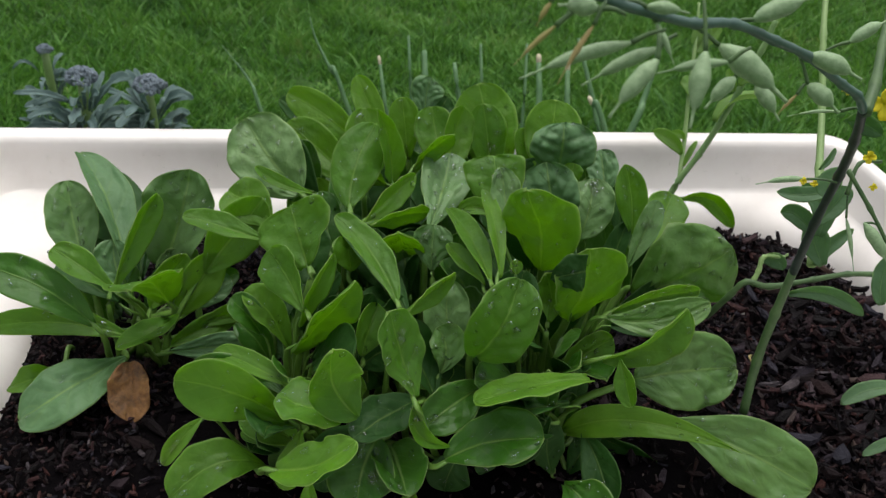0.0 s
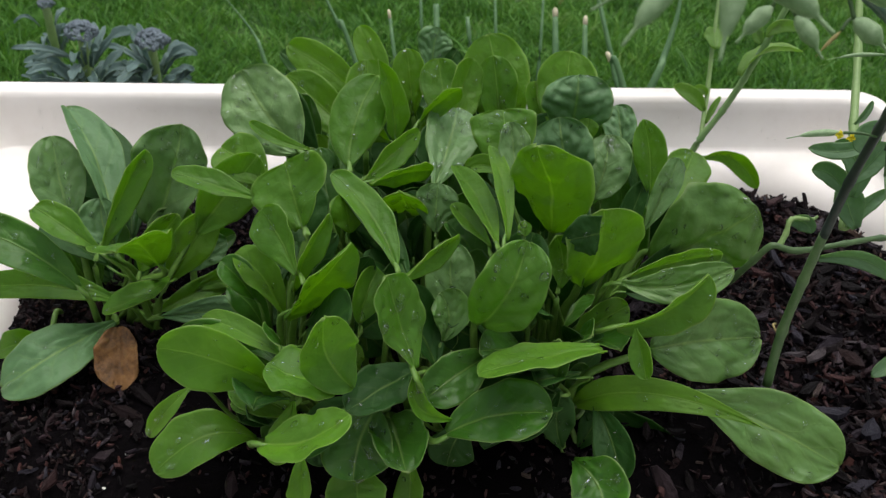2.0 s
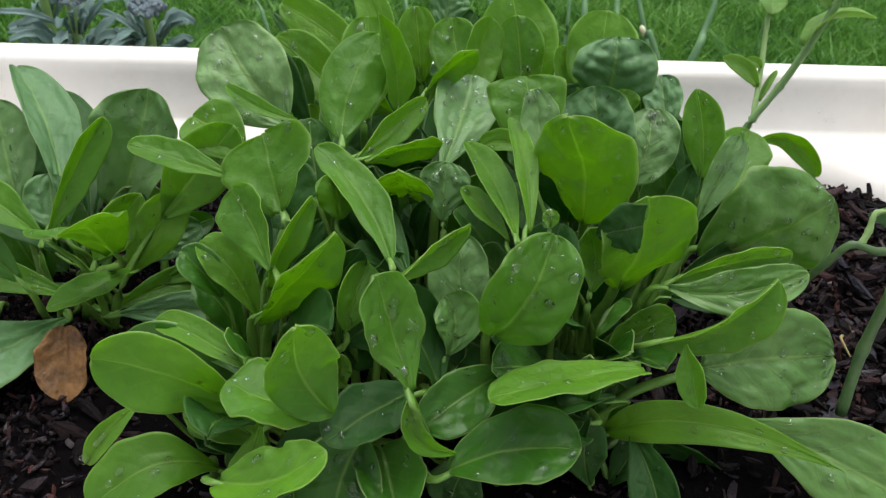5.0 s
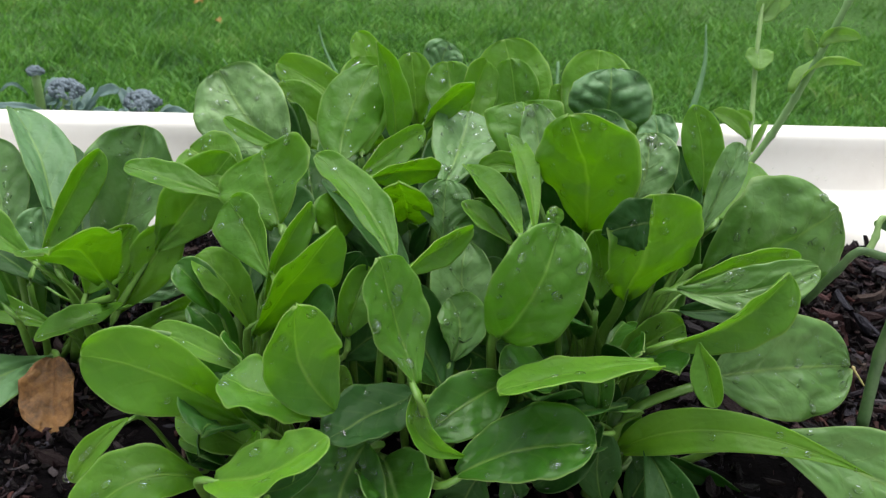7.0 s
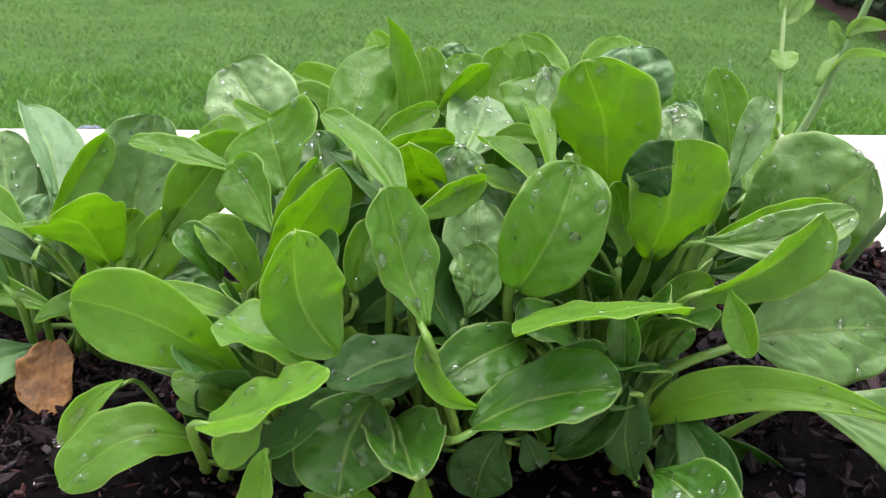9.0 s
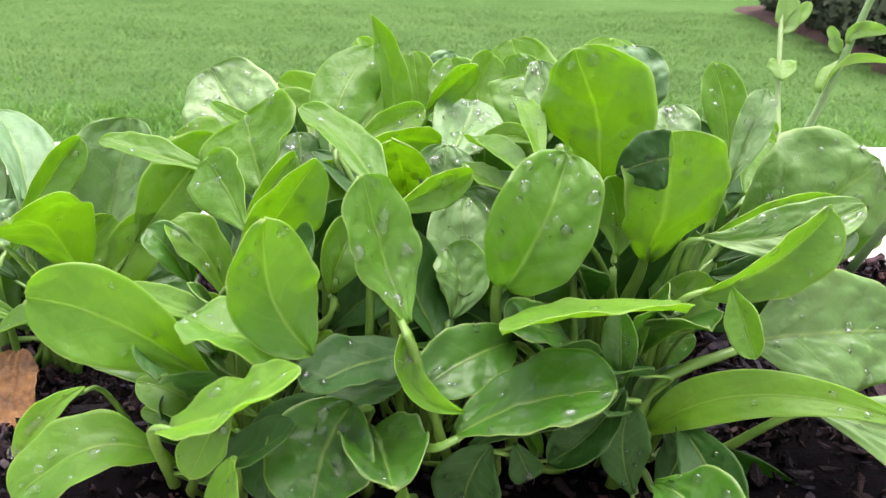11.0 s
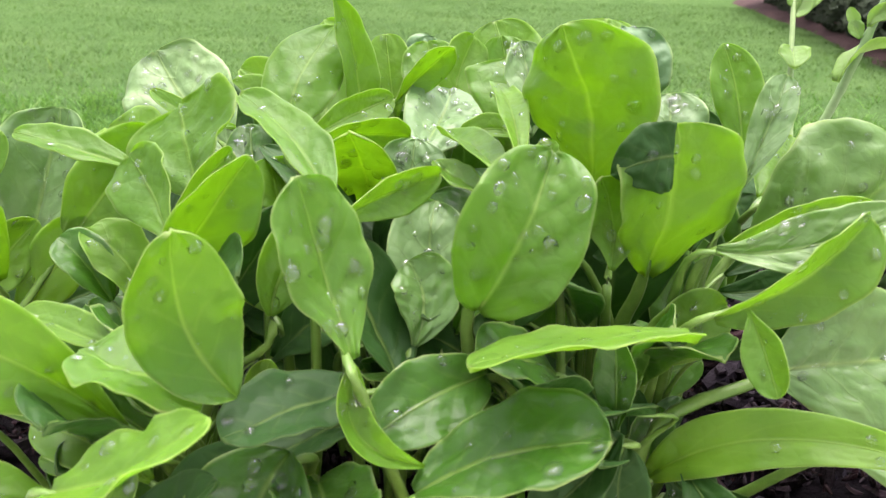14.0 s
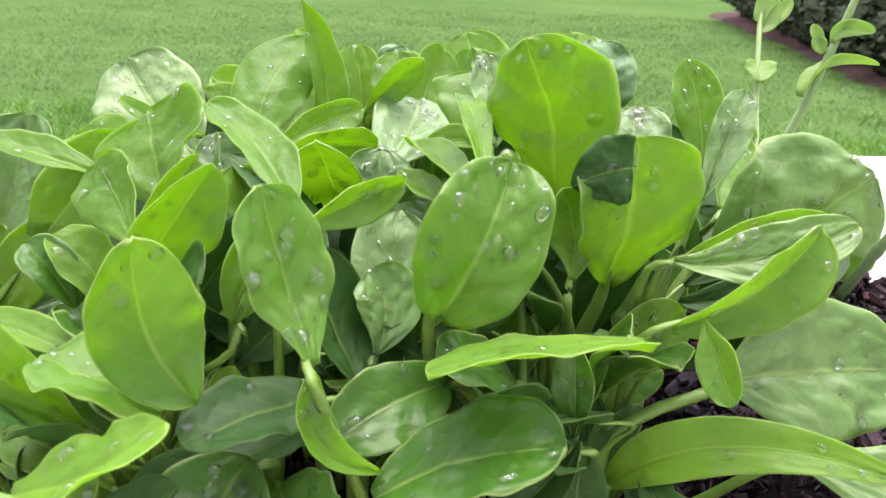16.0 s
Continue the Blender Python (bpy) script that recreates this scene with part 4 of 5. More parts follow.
leaf('L', (-0.246, 0.701, 0.083), (-0.268, 0.746, 0.117), (-0.307, 0.793, 0.146), 0.043, (0.564, -0.183, 0.805), 0.5, kind=4)
leaf('L', (-0.248, 0.674, 0.077), (-0.238, 0.706, 0.111), (-0.223, 0.735, 0.140), 0.030, (0.796, -0.559, 0.232), 0.5)
leaf('L', (-0.284, 0.716, 0.068), (-0.298, 0.737, 0.103), (-0.307, 0.758, 0.136), 0.045, (0.313, -0.753, 0.578), 0.2, kind=2)
leaf('L', (-0.237, 0.647, 0.097), (-0.267, 0.657, 0.112), (-0.289, 0.664, 0.123), 0.028, (0.253, -0.497, 0.830), 0.4)
leaf('L', (-0.200, 0.668, 0.073), (-0.206, 0.644, 0.107), (-0.214, 0.616, 0.119), 0.064, (-0.35, 0.45, 0.82), 0.12, spoon=0.78, taper=1.0, neck=0.2, kind=0)
leaf('L', (-0.200, 0.687, 0.048), (-0.215, 0.654, 0.051), (-0.240, 0.639, 0.046), 0.024, (0.123, -0.151, 0.981), 0.4)
leaf('L', (-0.245, 0.672, 0.011), (-0.266, 0.611, 0.026), (-0.305, 0.588, 0.007), 0.053, (0.240, -0.223, 0.945), 0.15, kind=4)
leaf('L', (-0.296, 0.663, -0.004), (-0.304, 0.630, 0.017), (-0.328, 0.626, 0.009), 0.023, (0.605, -0.235, 0.761), 0.2)
leaf('L', (-0.256, 0.642, 0.065), (-0.293, 0.648, 0.093), (-0.347, 0.658, 0.107), 0.038, (0.255, -0.572, 0.779), 0.25, kind=1)
leaf('L', (-0.232, 0.654, 0.046), (-0.286, 0.651, 0.059), (-0.350, 0.648, 0.052), 0.027, (0.069, -0.566, 0.822), 0.3)
leaf('L', (-0.209, 0.680, 0.019), (-0.186, 0.705, 0.021), (-0.155, 0.730, 0.025), 0.022, (0.486, -0.613, 0.622), 0.2)
leaf('L', (-0.204, 0.670, 0.021), (-0.157, 0.672, 0.027), (-0.107, 0.671, 0.026), 0.031, (-0.011, -0.902, 0.431), 0.2, kind=4)
leaf('L', (-0.217, 0.723, 0.030), (-0.190, 0.739, 0.039), (-0.167, 0.754, 0.044), 0.031, (0.399, -0.819, 0.413), 0.2, kind=4)
leaf('L', (-0.198, 0.704, 0.020), (-0.162, 0.721, 0.029), (-0.131, 0.733, 0.030), 0.020, (0.303, -0.861, 0.408), 0.2)
leaf('L', (-0.245, 0.693, 0.071), (-0.254, 0.703, 0.086), (-0.257, 0.714, 0.104), 0.038, (0.284, -0.765, 0.578), 0.3, kind=4)
leaf('L', (-0.221, 0.683, 0.056), (-0.212, 0.694, 0.073), (-0.193, 0.708, 0.096), 0.032, (0.460, -0.866, 0.198), 0.3)
leaf('L', (-0.204, 0.766, 0.028), (-0.214, 0.758, 0.053), (-0.222, 0.752, 0.074), 0.042, (0.2, -0.85, 0.45), 0.2, kind=2)
leaf('M', (0.083, 0.575, 0.078), (0.066, 0.560, 0.092), (0.050, 0.550, 0.098), 0.032, (0.10, -0.45, 0.88), 0.2, kind=1, spoon=0.55, taper=0.7)
leaf('M', (0.107, 0.560, 0.062), (0.106, 0.562, 0.082), (0.104, 0.562, 0.101), 0.018, (-0.3, -0.93, 0.2), 0.3, kind=1, spoon=0.55)
leaf('L', (-0.275, 0.715, 0.010), (-0.288, 0.712, 0.045), (-0.300, 0.716, 0.080), 0.048, (0.3, -0.9, 0.3), 0.2, kind=1, spoon=0.55, taper=0.7)
leaf('L', (-0.270, 0.740, 0.005), (-0.291, 0.742, 0.032), (-0.310, 0.746, 0.055), 0.040, (0.25, -0.9, 0.4), 0.2, kind=4, spoon=0.55, taper=0.7)
# -- leaves end --


def undergrowth(count):
    """Small leaves low among the stalks, their shade put into darker leaf colours."""
    ur = random.Random(21)
    for k in range(count):
        key = ur.choice("RCWBEBEL" if k % 3 else "RCW")
        c = PLANTS[key].location
        a = ur.uniform(0, 2 * math.pi)
        reach = ur.uniform(0.015, 0.085) * (0.6 if key == "L" else 1.0)
        z = ur.uniform(0.015, 0.095) * (0.6 if key == "L" else 1.0)
        b = c + Vector((math.cos(a) * reach * 0.8, math.sin(a) * reach * 0.8, z))
        d = Vector((math.cos(a) * 0.7, math.sin(a) * 0.7, ur.uniform(0.1, 1.0))).normalized()
        ln = ur.uniform(0.030, 0.062)
        t = b + d * ln
        m = (b + t) / 2 + Vector((0, 0, 0.10 * ln))
        n = (Vector((0, 0, 1)) - d * d.z + Vector((ur.uniform(-0.5, 0.5), ur.uniform(-0.9, 0.1), 0))).normalized()
        if -0.13 < b.x < 0.14 and -0.16 < t.x < 0.155:
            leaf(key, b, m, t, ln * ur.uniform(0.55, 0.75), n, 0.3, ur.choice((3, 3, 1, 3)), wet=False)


def backing():
    """Further leaves close behind and under the outer ones, as dense as the plants grow."""
    ur = random.Random(33)
    for plant, b, m, t, width, n in list(BUILT):
        if ur.random() < 0.25 or width < 0.02 or (t.x > 0.16 and t.z < 0.1) or (-0.21 < b.x < -0.105 and b.y > 0.58):
            continue
        o = Vector((ur.uniform(-0.016, 0.016), ur.uniform(0.022, 0.045), -ur.uniform(0.022, 0.045)))
        if b.z + o.z < 0.012:
            o.z = 0.012 - b.z
        if t.z + o.z < 0.01:
            continue
        tw = Vector((ur.uniform(-0.012, 0.012), ur.uniform(-0.006, 0.012), ur.uniform(-0.006, 0.006)))
        nn = (n + Vector((ur.uniform(-0.4, 0.4), ur.uniform(-0.3, 0.3), ur.uniform(-0.1, 0.4)))).normalized()
        # Mostly the dark kinds: shade behind the outer leaves set by colour.
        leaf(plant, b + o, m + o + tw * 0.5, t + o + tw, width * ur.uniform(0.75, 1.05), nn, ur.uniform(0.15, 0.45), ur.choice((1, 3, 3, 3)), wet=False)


def heart():
    """Upright leaves in the middle of the clump, behind the outer ones."""
    ur = random.Random(52)
    for k in range(30):
        x = -0.10 + 0.31 * (k + ur.uniform(0.1, 0.9)) / 30
        y = ur.uniform(0.68, 0.80) if x > -0.08 else ur.uniform(0.66, 0.74)
        b = Vector((x, y, ur.uniform(0.025, 0.05)))
        t = b + Vector((ur.uniform(-0.025, 0.025), ur.uniform(0.0, 0.03), ur.uniform(0.055, 0.085)))
        key = min("CWBER", key=lambda q: (PLANTS[q].location.xy - b.xy).length)
        n = Vector((ur.uniform(-0.5, 0.5), -1, ur.uniform(0.1, 0.6))).normalized()
        # Darker kinds, so the clump's inner shade is partly in the colour.
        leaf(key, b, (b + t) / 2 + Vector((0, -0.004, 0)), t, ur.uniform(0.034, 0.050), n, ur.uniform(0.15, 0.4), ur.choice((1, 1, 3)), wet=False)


def back_row():
    """Shaded leaves that close the clump towards the rim."""
    ur = random.Random(71)
    for k in range(34):
        x = -0.125 + 0.32 * (k + ur.uniform(0.0, 1.0)) / 34
        b = Vector((x, ur.uniform(0.80, 0.88), ur.uniform(0.04, 0.08)))
        t = b + Vector((ur.uniform(-0.02, 0.02), ur.uniform(0.0, 0.03), ur.uniform(0.055, 0.08)))
        key = min("BE", key=lambda q: (PLANTS[q].location.xy - b.xy).length)
        n = Vector((ur.uniform(-0.5, 0.5), -1, ur.uniform(0.1, 0.6))).normalized()
        leaf(key, b, (b + t) / 2 + Vector((0, -0.004, 0)), t, ur.uniform(0.038, 0.052), n, ur.uniform(0.15, 0.4), ur.choice((1, 1, 0)), wet=False)


backing()
heart()
back_row()
undergrowth(170)

def grow_stalks():
    """Each stalk finds a way from the soil to its blade between the other blades."""
    boxes = []
    for root, ob, *_ in STALKS:
        me = ob.data
        tree = BVHTree.FromPolygons([v.co + root.location for v in me.vertices], [tuple(p.vertices) for p in me.polygons])
        pts = np.empty(len(me.vertices) * 3)
        me.vertices.foreach_get("co", pts)
        pts = pts.reshape(-1, 3) + np.array(root.location)
        boxes.append((tree, pts.min(0) - 0.003, pts.max(0) + 0.003))
    lo, hi = np.array([b[1] for b in boxes]), np.array([b[2] for b in boxes])
    for n, (root, ob, b, d0, nb, length, thick, pick, via) in enumerate(STALKS):
        if not thick:
            continue
        best = None
        span = b.z + 0.004
        end = b + d0 * length * 0.10 - nb * 0.0030
        fall = (d0 + Vector((0, 0, max(0.0, 0.5 - d0.z)))).normalized()
        joint = b - fall * min(0.012, span * 0.3) - nb * 0.0014
        crown = root.location
        for f in (0.15, 0.35, 0.6):
            for dx, dy in ((0, 0), (0, 0.02), (0, 0.045), (0.03, 0.01), (-0.03, 0.01)):
                for kz in (0.25, 0.6):
                    foot = Vector((crown.x + (b.x - crown.x) * f + (pick - 0.5) * 0.012 + dx, crown.y + (b.y - crown.y) * f + dy, -0.004))
                    if via:
                        ahead = Vector(via) - b
                        foot = Vector((via[0] + ahead.x * f + dx, via[1] + ahead.y * f + dy, -0.004))
                    out = Vector((b.x - foot.x, b.y - foot.y, 0))
                    knee = foot + out * 0.35 + Vector((0, 0, max(0.010, span * kz)))
                    line = bezier([foot, Vector(via), joint, end] if via else [foot, knee, joint, end], 12)
                    a = np.array(line)
                    near = np.nonzero(((lo < a.max(0)) & (hi > a.min(0))).all(1))[0]
                    cross = 0
                    for k in near:
                        if k == n:
                            continue
                        for p, q in zip(line[:-2], line[1:-1]):
                            d = q - p
                            if boxes[k][0].ray_cast(p, d.normalized(), d.length)[0] is not None:
                                cross += 1
                    turn = min((line[i + 2] - line[i + 1]).normalized().dot((line[i + 1] - line[i]).normalized()) for i in range(11))
                    cost = cross * 3 + abs(f - 0.35) + (abs(dy) + abs(dx)) * 8 + (0.6 if dy < 0 else 0) + max(0.0, 0.85 - turn) * 14
                    if best is None or cost < best[0]:
                        best = (cost, line)
        radii = [thick * (1.15 - 0.045 * i) if i < 10 else thick * (0.62, 0.52, 0.30)[i - 10] for i in range(13)]
        v, f = tube_data(best[1], radii, 8, 0.75)
        link("stalk", local(root, v), f, STALK, ob)


grow_stalks()

# ---- the other plants ----
POD = plain("seed_pod", (0.19, 0.30, 0.14), (0.35, 0.48, 0.27), 420, 0.42, 0.5, 0.0012)
POD_DRY = plain("dry_seed_pod", (0.22, 0.24, 0.05), (0.36, 0.24, 0.12), 60, 0.6, 0.3, 0.001)
POD_STEM = plain("brassica_stem", (0.040, 0.085, 0.028), (0.095, 0.17, 0.055), 60, 0.5, 0.2, 0.001)
POD_STEM_DARK = plain("dark_stem", (0.010, 0.016, 0.014), (0.040, 0.058, 0.048), 60, 0.5, 0.3, 0.001)
POD_STEM_BLUE = plain("waxy_stem", (0.040, 0.085, 0.070), (0.11, 0.185, 0.150), 50, 0.5, 0.2, 0.001)
POD_STEM_PALE = plain("pale_stem", (0.16, 0.27, 0.08), (0.26, 0.38, 0.14), 50, 0.45, 0.2, 0.001)
SHOOT_STEM = plain("shoot_stem", (0.13, 0.25, 0.08), (0.24, 0.39, 0.14), 50, 0.5, 0.2, 0.001)
BRASSICA = leaf_material("brassica_leaf", (0.16, 0.28, 0.14), (0.08, 0.165, 0.085), (0.30, 0.55, 0.10), 0.3, 0.45)
SHOOT_LEAF = leaf_material("shoot_leaf", (0.24, 0.38, 0.11), (0.14, 0.27, 0.07), (0.50, 0.80, 0.08), 0.2, 0.45)
PETAL = plain("yellow_petal", (0.86, 0.68, 0.01), (0.95, 0.82, 0.04), 80, 0.5, 0.1)
BLUE_LEAF = leaf_material("broccoli_leaf", (0.20, 0.29, 0.28), (0.10, 0.17, 0.165), (0.22, 0.40, 0.30), 0.4, 0.5, 0.3, 0.3, 0.3)
FLORET = plain("broccoli_floret", (0.12, 0.155, 0.185), (0.25, 0.30, 0.34), 160, 0.8, 0.9, 0.006)
ONION = plain("onion_leaf", (0.06, 0.15, 0.06), (0.14, 0.26, 0.11), 40, 0.5, 0.2, 0.001)
ONION_TIP = plain("dry_onion_tip", (0.52, 0.46, 0.30), (0.70, 0.64, 0.46), 60, 0.7, 0.2, 0.001)
DEAD = plain("dead_leaf", (0.026, 0.012, 0.008), (0.33, 0.165, 0.055), 48, 0.65, 0.9, 0.004, 0.35, 5.0)


def stem(root, points, r0, r1, material, name="stem"):
    line = bezier(points, 8 * (len(points) - 1))
    n = len(line)
    radii = [r0 + (r1 - r0) * i / (n - 1) + 0.0004 * noise.noise((i * 0.5, r0 * 900, 0)) + (0.22 * r0 if i % 8 == 0 and 0 < i < n - 1 else 0.0) for i in range(n)]
    v, f = tube_data(line, radii, 10)
    return link(name, local(root, v), f, material, root)


def pod(root, start, a, b, radius, material):
    """A seed pod: a stalk, a swollen body with a waist or two, and a drawn-out beak."""
    s, p, q = Vector(start), Vector(a), Vector(b)
    bow = (q - p).length * 0.04
    line = bezier([p, p.lerp(q, 0.5) + Vector((0, 0, bow)), q], 22)
    prof = []
    k = random.Random(int((p.x + q.z) * 1e5)).uniform(0, 1)
    for i in range(23):
        f = i / 22
        body = math.sin(math.pi * min(1, f / 0.80)) ** 0.62 * 0.88 if f < 0.76 else 0
        beak = 0.30 * (1 - f) ** 0.7 + 0.06
        prof.append(0.88 * radius * max(0.14, max(body * (1 - 0.05 * math.sin(f * 17 + k * 6)), beak if f > 0.3 else 0)))
    v, f = tube_data(line, prof, 12)
    ob = link("seed_pod", local(root, v), f, material, root)
    if (p - s).length > 0.002:
        v, f = tube_data(bezier([s, s.lerp(p, 0.5) + Vector((0, 0, 0.0008)), p.lerp(q, 0.02)], 8), [0.0006, 0.0009], 6)
        link("pod_stalk", local(root, v), f, POD_STEM, ob)
    return ob


def frond(root, base, mid, tip, width, normal, cup, material, name="leaf"):
    top, low, faces, uvs, cols = blade(base, mid, tip, width, normal, cup, 0.02, base[0] * 77 + tip[2] * 31, 14, 8, 0.10, 0.5, 0.3)
    return link(name, local(root, top + low), faces, material, root, uvs=uvs + uvs)


def flower(root, at, size):
    """Four rounded petals round a small heart."""
    c = Vector(at)
    fr = random.Random(int(c.x * 1e5))
    v, f = tube_data([c, c + Vector((0, 0, size * 0.5))], [size * 0.22, size * 0.18], 8)
    heart = link("flower_heart", local(root, v), f, PETAL, root)
    for k in range(4):
        a = math.pi / 2 * k + fr.uniform(-0.2, 0.2)
        d = Vector((math.cos(a), -0.4, math.sin(a))).normalized()
        n = Vector((0, -1, 0.3))
        top, low, faces, uvs, cols = blade(c + d * size * 0.1, c + d * size * 0.6 + Vector((0, -0.001, 0)), c + d * size * 1.1, size * 0.9, n, 0.25, 0.0, k + c.x, 8, 6)
        link("petal", local(root, top + low), faces, PETAL, heart)


def onion(base, tip, radius, cut):
    radius *= 1.5
    b, t = Vector(base), Vector(tip)
    down = (b - t) / max(0.02, t.z - b.z)
    foot = b + Vector((max(-0.4, min(0.4, down.x)), max(-0.3, min(0.3, down.y)), 0)) * (b.z - LAWN)
    foot.z = LAWN - 0.005
    root = empty("onion", (foot.x, foot.y, LAWN), "green onion with a cut upright leaf behind the planter", "onion", "onions")
    line = bezier([foot, b, t], 18)
    v, f = tube_data(line, [radius * (1.25 - 0.45 * i / 18) for i in range(19)], 8)
    ob = link("onion_leaf", local(root, v), f, ONION, root)
    if cut:
        d = (t - b).normalized()
        v, f = tube_data([t - d * 0.001, t + d * 0.010, t + d * 0.014], [radius * 0.85, radius * 0.8, radius * 0.4], 8)
        link("dry_tip", local(root, v), f, ONION_TIP, ob, "dry cream tip")


def onion_leaf(points, radius):
    p = Vector(points[0])
    root = empty("onion", (p.x, p.y, LAWN), "onion with a long thin bending leaf behind the planter", "onion", "onions")
    q = Vector(points[1])
    down = (p - q) / max(0.02, q.z - p.z)
    foot = p + Vector((max(-0.4, min(0.4, down.x)), max(-0.3, min(0.3, down.y)), 0)) * (p.z - LAWN)
    line = bezier([(foot.x, foot.y, LAWN - 0.005), *points], 24)
    v, f = tube_data(line, [radius * (1.3 - 1.1 * (i / 24) ** 1.5) for i in range(25)], 8)
    link("onion_leaf", local(root, v), f, ONION, root)


def broccoli(at, size):
    """A purple sprouting broccoli: stalk, blue-grey leaves and a head of many small florets."""
    c = Vector(at)
    br = random.Random(int(abs(c.x) * 1e4))
    size *= 0.84
    root = empty("broccoli_plant", (c.x, c.y, LAWN), "sprouting broccoli with a purple-grey head and blue-green leaves", "broccoli", "broccoli plants")
    v, f = tube_data(bezier([(c.x + 0.02, c.y + 0.02, LAWN), (c.x + 0.005, c.y + 0.01, LAWN * 0.5), (c.x, c.y, c.z - size * 0.2)], 14), [0.013, 0.007], 10)
    link("stalk", local(root, v), f, POD_STEM_PALE, root)
    verts, faces = [], []
    for k in range(230):
        z = br.uniform(-0.25, 1.0)
        a = br.uniform(0, 2 * math.pi)
        r = math.sqrt(max(0.0, 1 - z * z))
        lump = 1 + 0.14 * math.sin(a * 3 + z * 4)
        p = c + Vector((math.cos(a) * r * size * 0.46 * lump, math.sin(a) * r * size * 0.46 * lump, z * size * 0.34))
        rad = size * br.uniform(0.045, 0.085)
        st = len(verts)
        for i in range(1, 4):
            th = math.pi * i / 4
            for q in range(6):
                ph = math.pi * q / 3 + i
                verts.append(p + Vector((math.sin(th) * math.cos(ph), math.sin(th) * math.sin(ph), math.cos(th))) * rad * br.uniform(0.9, 1.1))
        verts += [p + Vector((0, 0, rad)), p - Vector((0, 0, rad))]
        for i in range(2):
            for q in range(6):
                faces.append((st + i * 6 + q, st + i * 6 + (q + 1) % 6, st + i * 6 + 6 + (q + 1) % 6, st + i * 6 + 6 + q))
        for q in range(6):
            faces.append((st + q, st + 18, st + (q + 1) % 6))
            faces.append((st + 12 + q, st + 12 + (q + 1) % 6, st + 19))
    tagged(link("head", local(root, verts), faces, FLORET, root, "tight purple-grey flower head"), kind="stuff")
    for k in range(80 if size > 0.04 else 24):
        a = br.uniform(0, 2 * math.pi)
        z = c.z - br.uniform(0.02, 0.16)
        b = Vector((c.x + math.cos(a) * 0.015, c.y + math.sin(a) * 0.015, z - 0.02))
        reach = br.uniform(0.025, 0.090) * min(1.0, size / 0.045)
        t = b + Vector((math.cos(a) * reach, math.sin(a) * reach, br.uniform(0.0, 0.06)))
        m = (b + t) / 2 + Vector((0, 0, br.uniform(0, 0.02)))
        top, low, fc, uvs, cols = blade(b, m, t, br.uniform(0.010, 0.021) * min(1.0, size / 0.045), Vector((-math.cos(a) * 0.3, -0.6, 0.7)), 0.3, 0.06, a * 9, 12, 8, 0.34)
        link("leaf", local(root, top + low), fc, BLUE_LEAF, root, uvs=uvs + uvs)


def dead_leaf(base, mid, tip, width):
    at = Vector(mid)
    root = empty("dead_leaf", (at.x, at.y, 0.0), "shrivelled brown dead leaf lying on the soil", "dead leaf")
    top, low, faces, uvs, cols = blade(base, mid, tip, width, (0.1, -0.45, 0.85), 0.38, 0.08, 5.5, 28, 20, 0.24, 0.52, 0.25, 0.0005, taper=0.6)
    tagged(link("blade", local(root, top + low), faces, DEAD, root, uvs=uvs + uvs), "brown crinkled blade")


# -- others begin --
podded = empty("seeding_brassica", (0.265, 0.590, 0.0), "brassica gone to seed with swollen grey-green pods on arching stems", "brassica plant")
stem(podded, [(0.268, 0.592, 0.047), (0.271, 0.600, 0.092), (0.274, 0.598, 0.138), (0.278, 0.597, 0.177)], 0.0036, 0.0032, POD_STEM, 'stem')
stem(podded, [(0.278, 0.597, 0.175), (0.275, 0.579, 0.226), (0.255, 0.523, 0.288), (0.236, 0.478, 0.329), (0.217, 0.440, 0.361)], 0.0032, 0.0025, POD_STEM_DARK, 'upper_stem')
stem(podded, [(0.217, 0.440, 0.361), (0.207, 0.429, 0.372), (0.193, 0.418, 0.381), (0.165, 0.395, 0.400), (0.139, 0.369, 0.414), (0.113, 0.343, 0.427), (0.093, 0.323, 0.432), (0.076, 0.305, 0.439), (0.058, 0.287, 0.447), (0.043, 0.275, 0.455)], 0.0022, 0.0015, POD_STEM_BLUE, 'arching_stem')
stem(podded, [(0.218, 0.439, 0.360), (0.227, 0.456, 0.369), (0.239, 0.485, 0.381), (0.253, 0.517, 0.396)], 0.003, 0.002, POD_STEM, 'stem')
stem(podded, [(0.299, 0.616, 0.171), (0.310, 0.653, 0.195), (0.318, 0.689, 0.218), (0.330, 0.744, 0.254), (0.336, 0.791, 0.297), (0.345, 0.830, 0.325)], 0.0036, 0.0024, POD_STEM_PALE, 'stem')
stem(podded, [(0.244, 0.655, 0.095), (0.255, 0.647, 0.121), (0.265, 0.644, 0.137), (0.283, 0.642, 0.135), (0.322, 0.653, 0.137), (0.358, 0.673, 0.132), (0.400, 0.681, 0.129)], 0.0026, 0.0022, POD_STEM, 'lying_stem')
stem(podded, [(0.269, 0.643, 0.135), (0.274, 0.648, 0.145), (0.278, 0.654, 0.155), (0.296, 0.662, 0.151), (0.301, 0.664, 0.153)], 0.0024, 0.001, POD_STEM_PALE, 'side_shoot')
stem(podded, [(0.269, 0.543, 0.283), (0.284, 0.531, 0.263), (0.296, 0.520, 0.245)], 0.0016, 0.0013, POD_STEM, 'stem')
stem(podded, [(0.278, 0.553, 0.261), (0.285, 0.563, 0.279), (0.304, 0.573, 0.277)], 0.0014, 0.0012, POD_STEM, 'stem')
pod(podded, (0.093, 0.333, 0.429), (0.105, 0.329, 0.423), (0.130, 0.319, 0.407), 0.0062, POD)
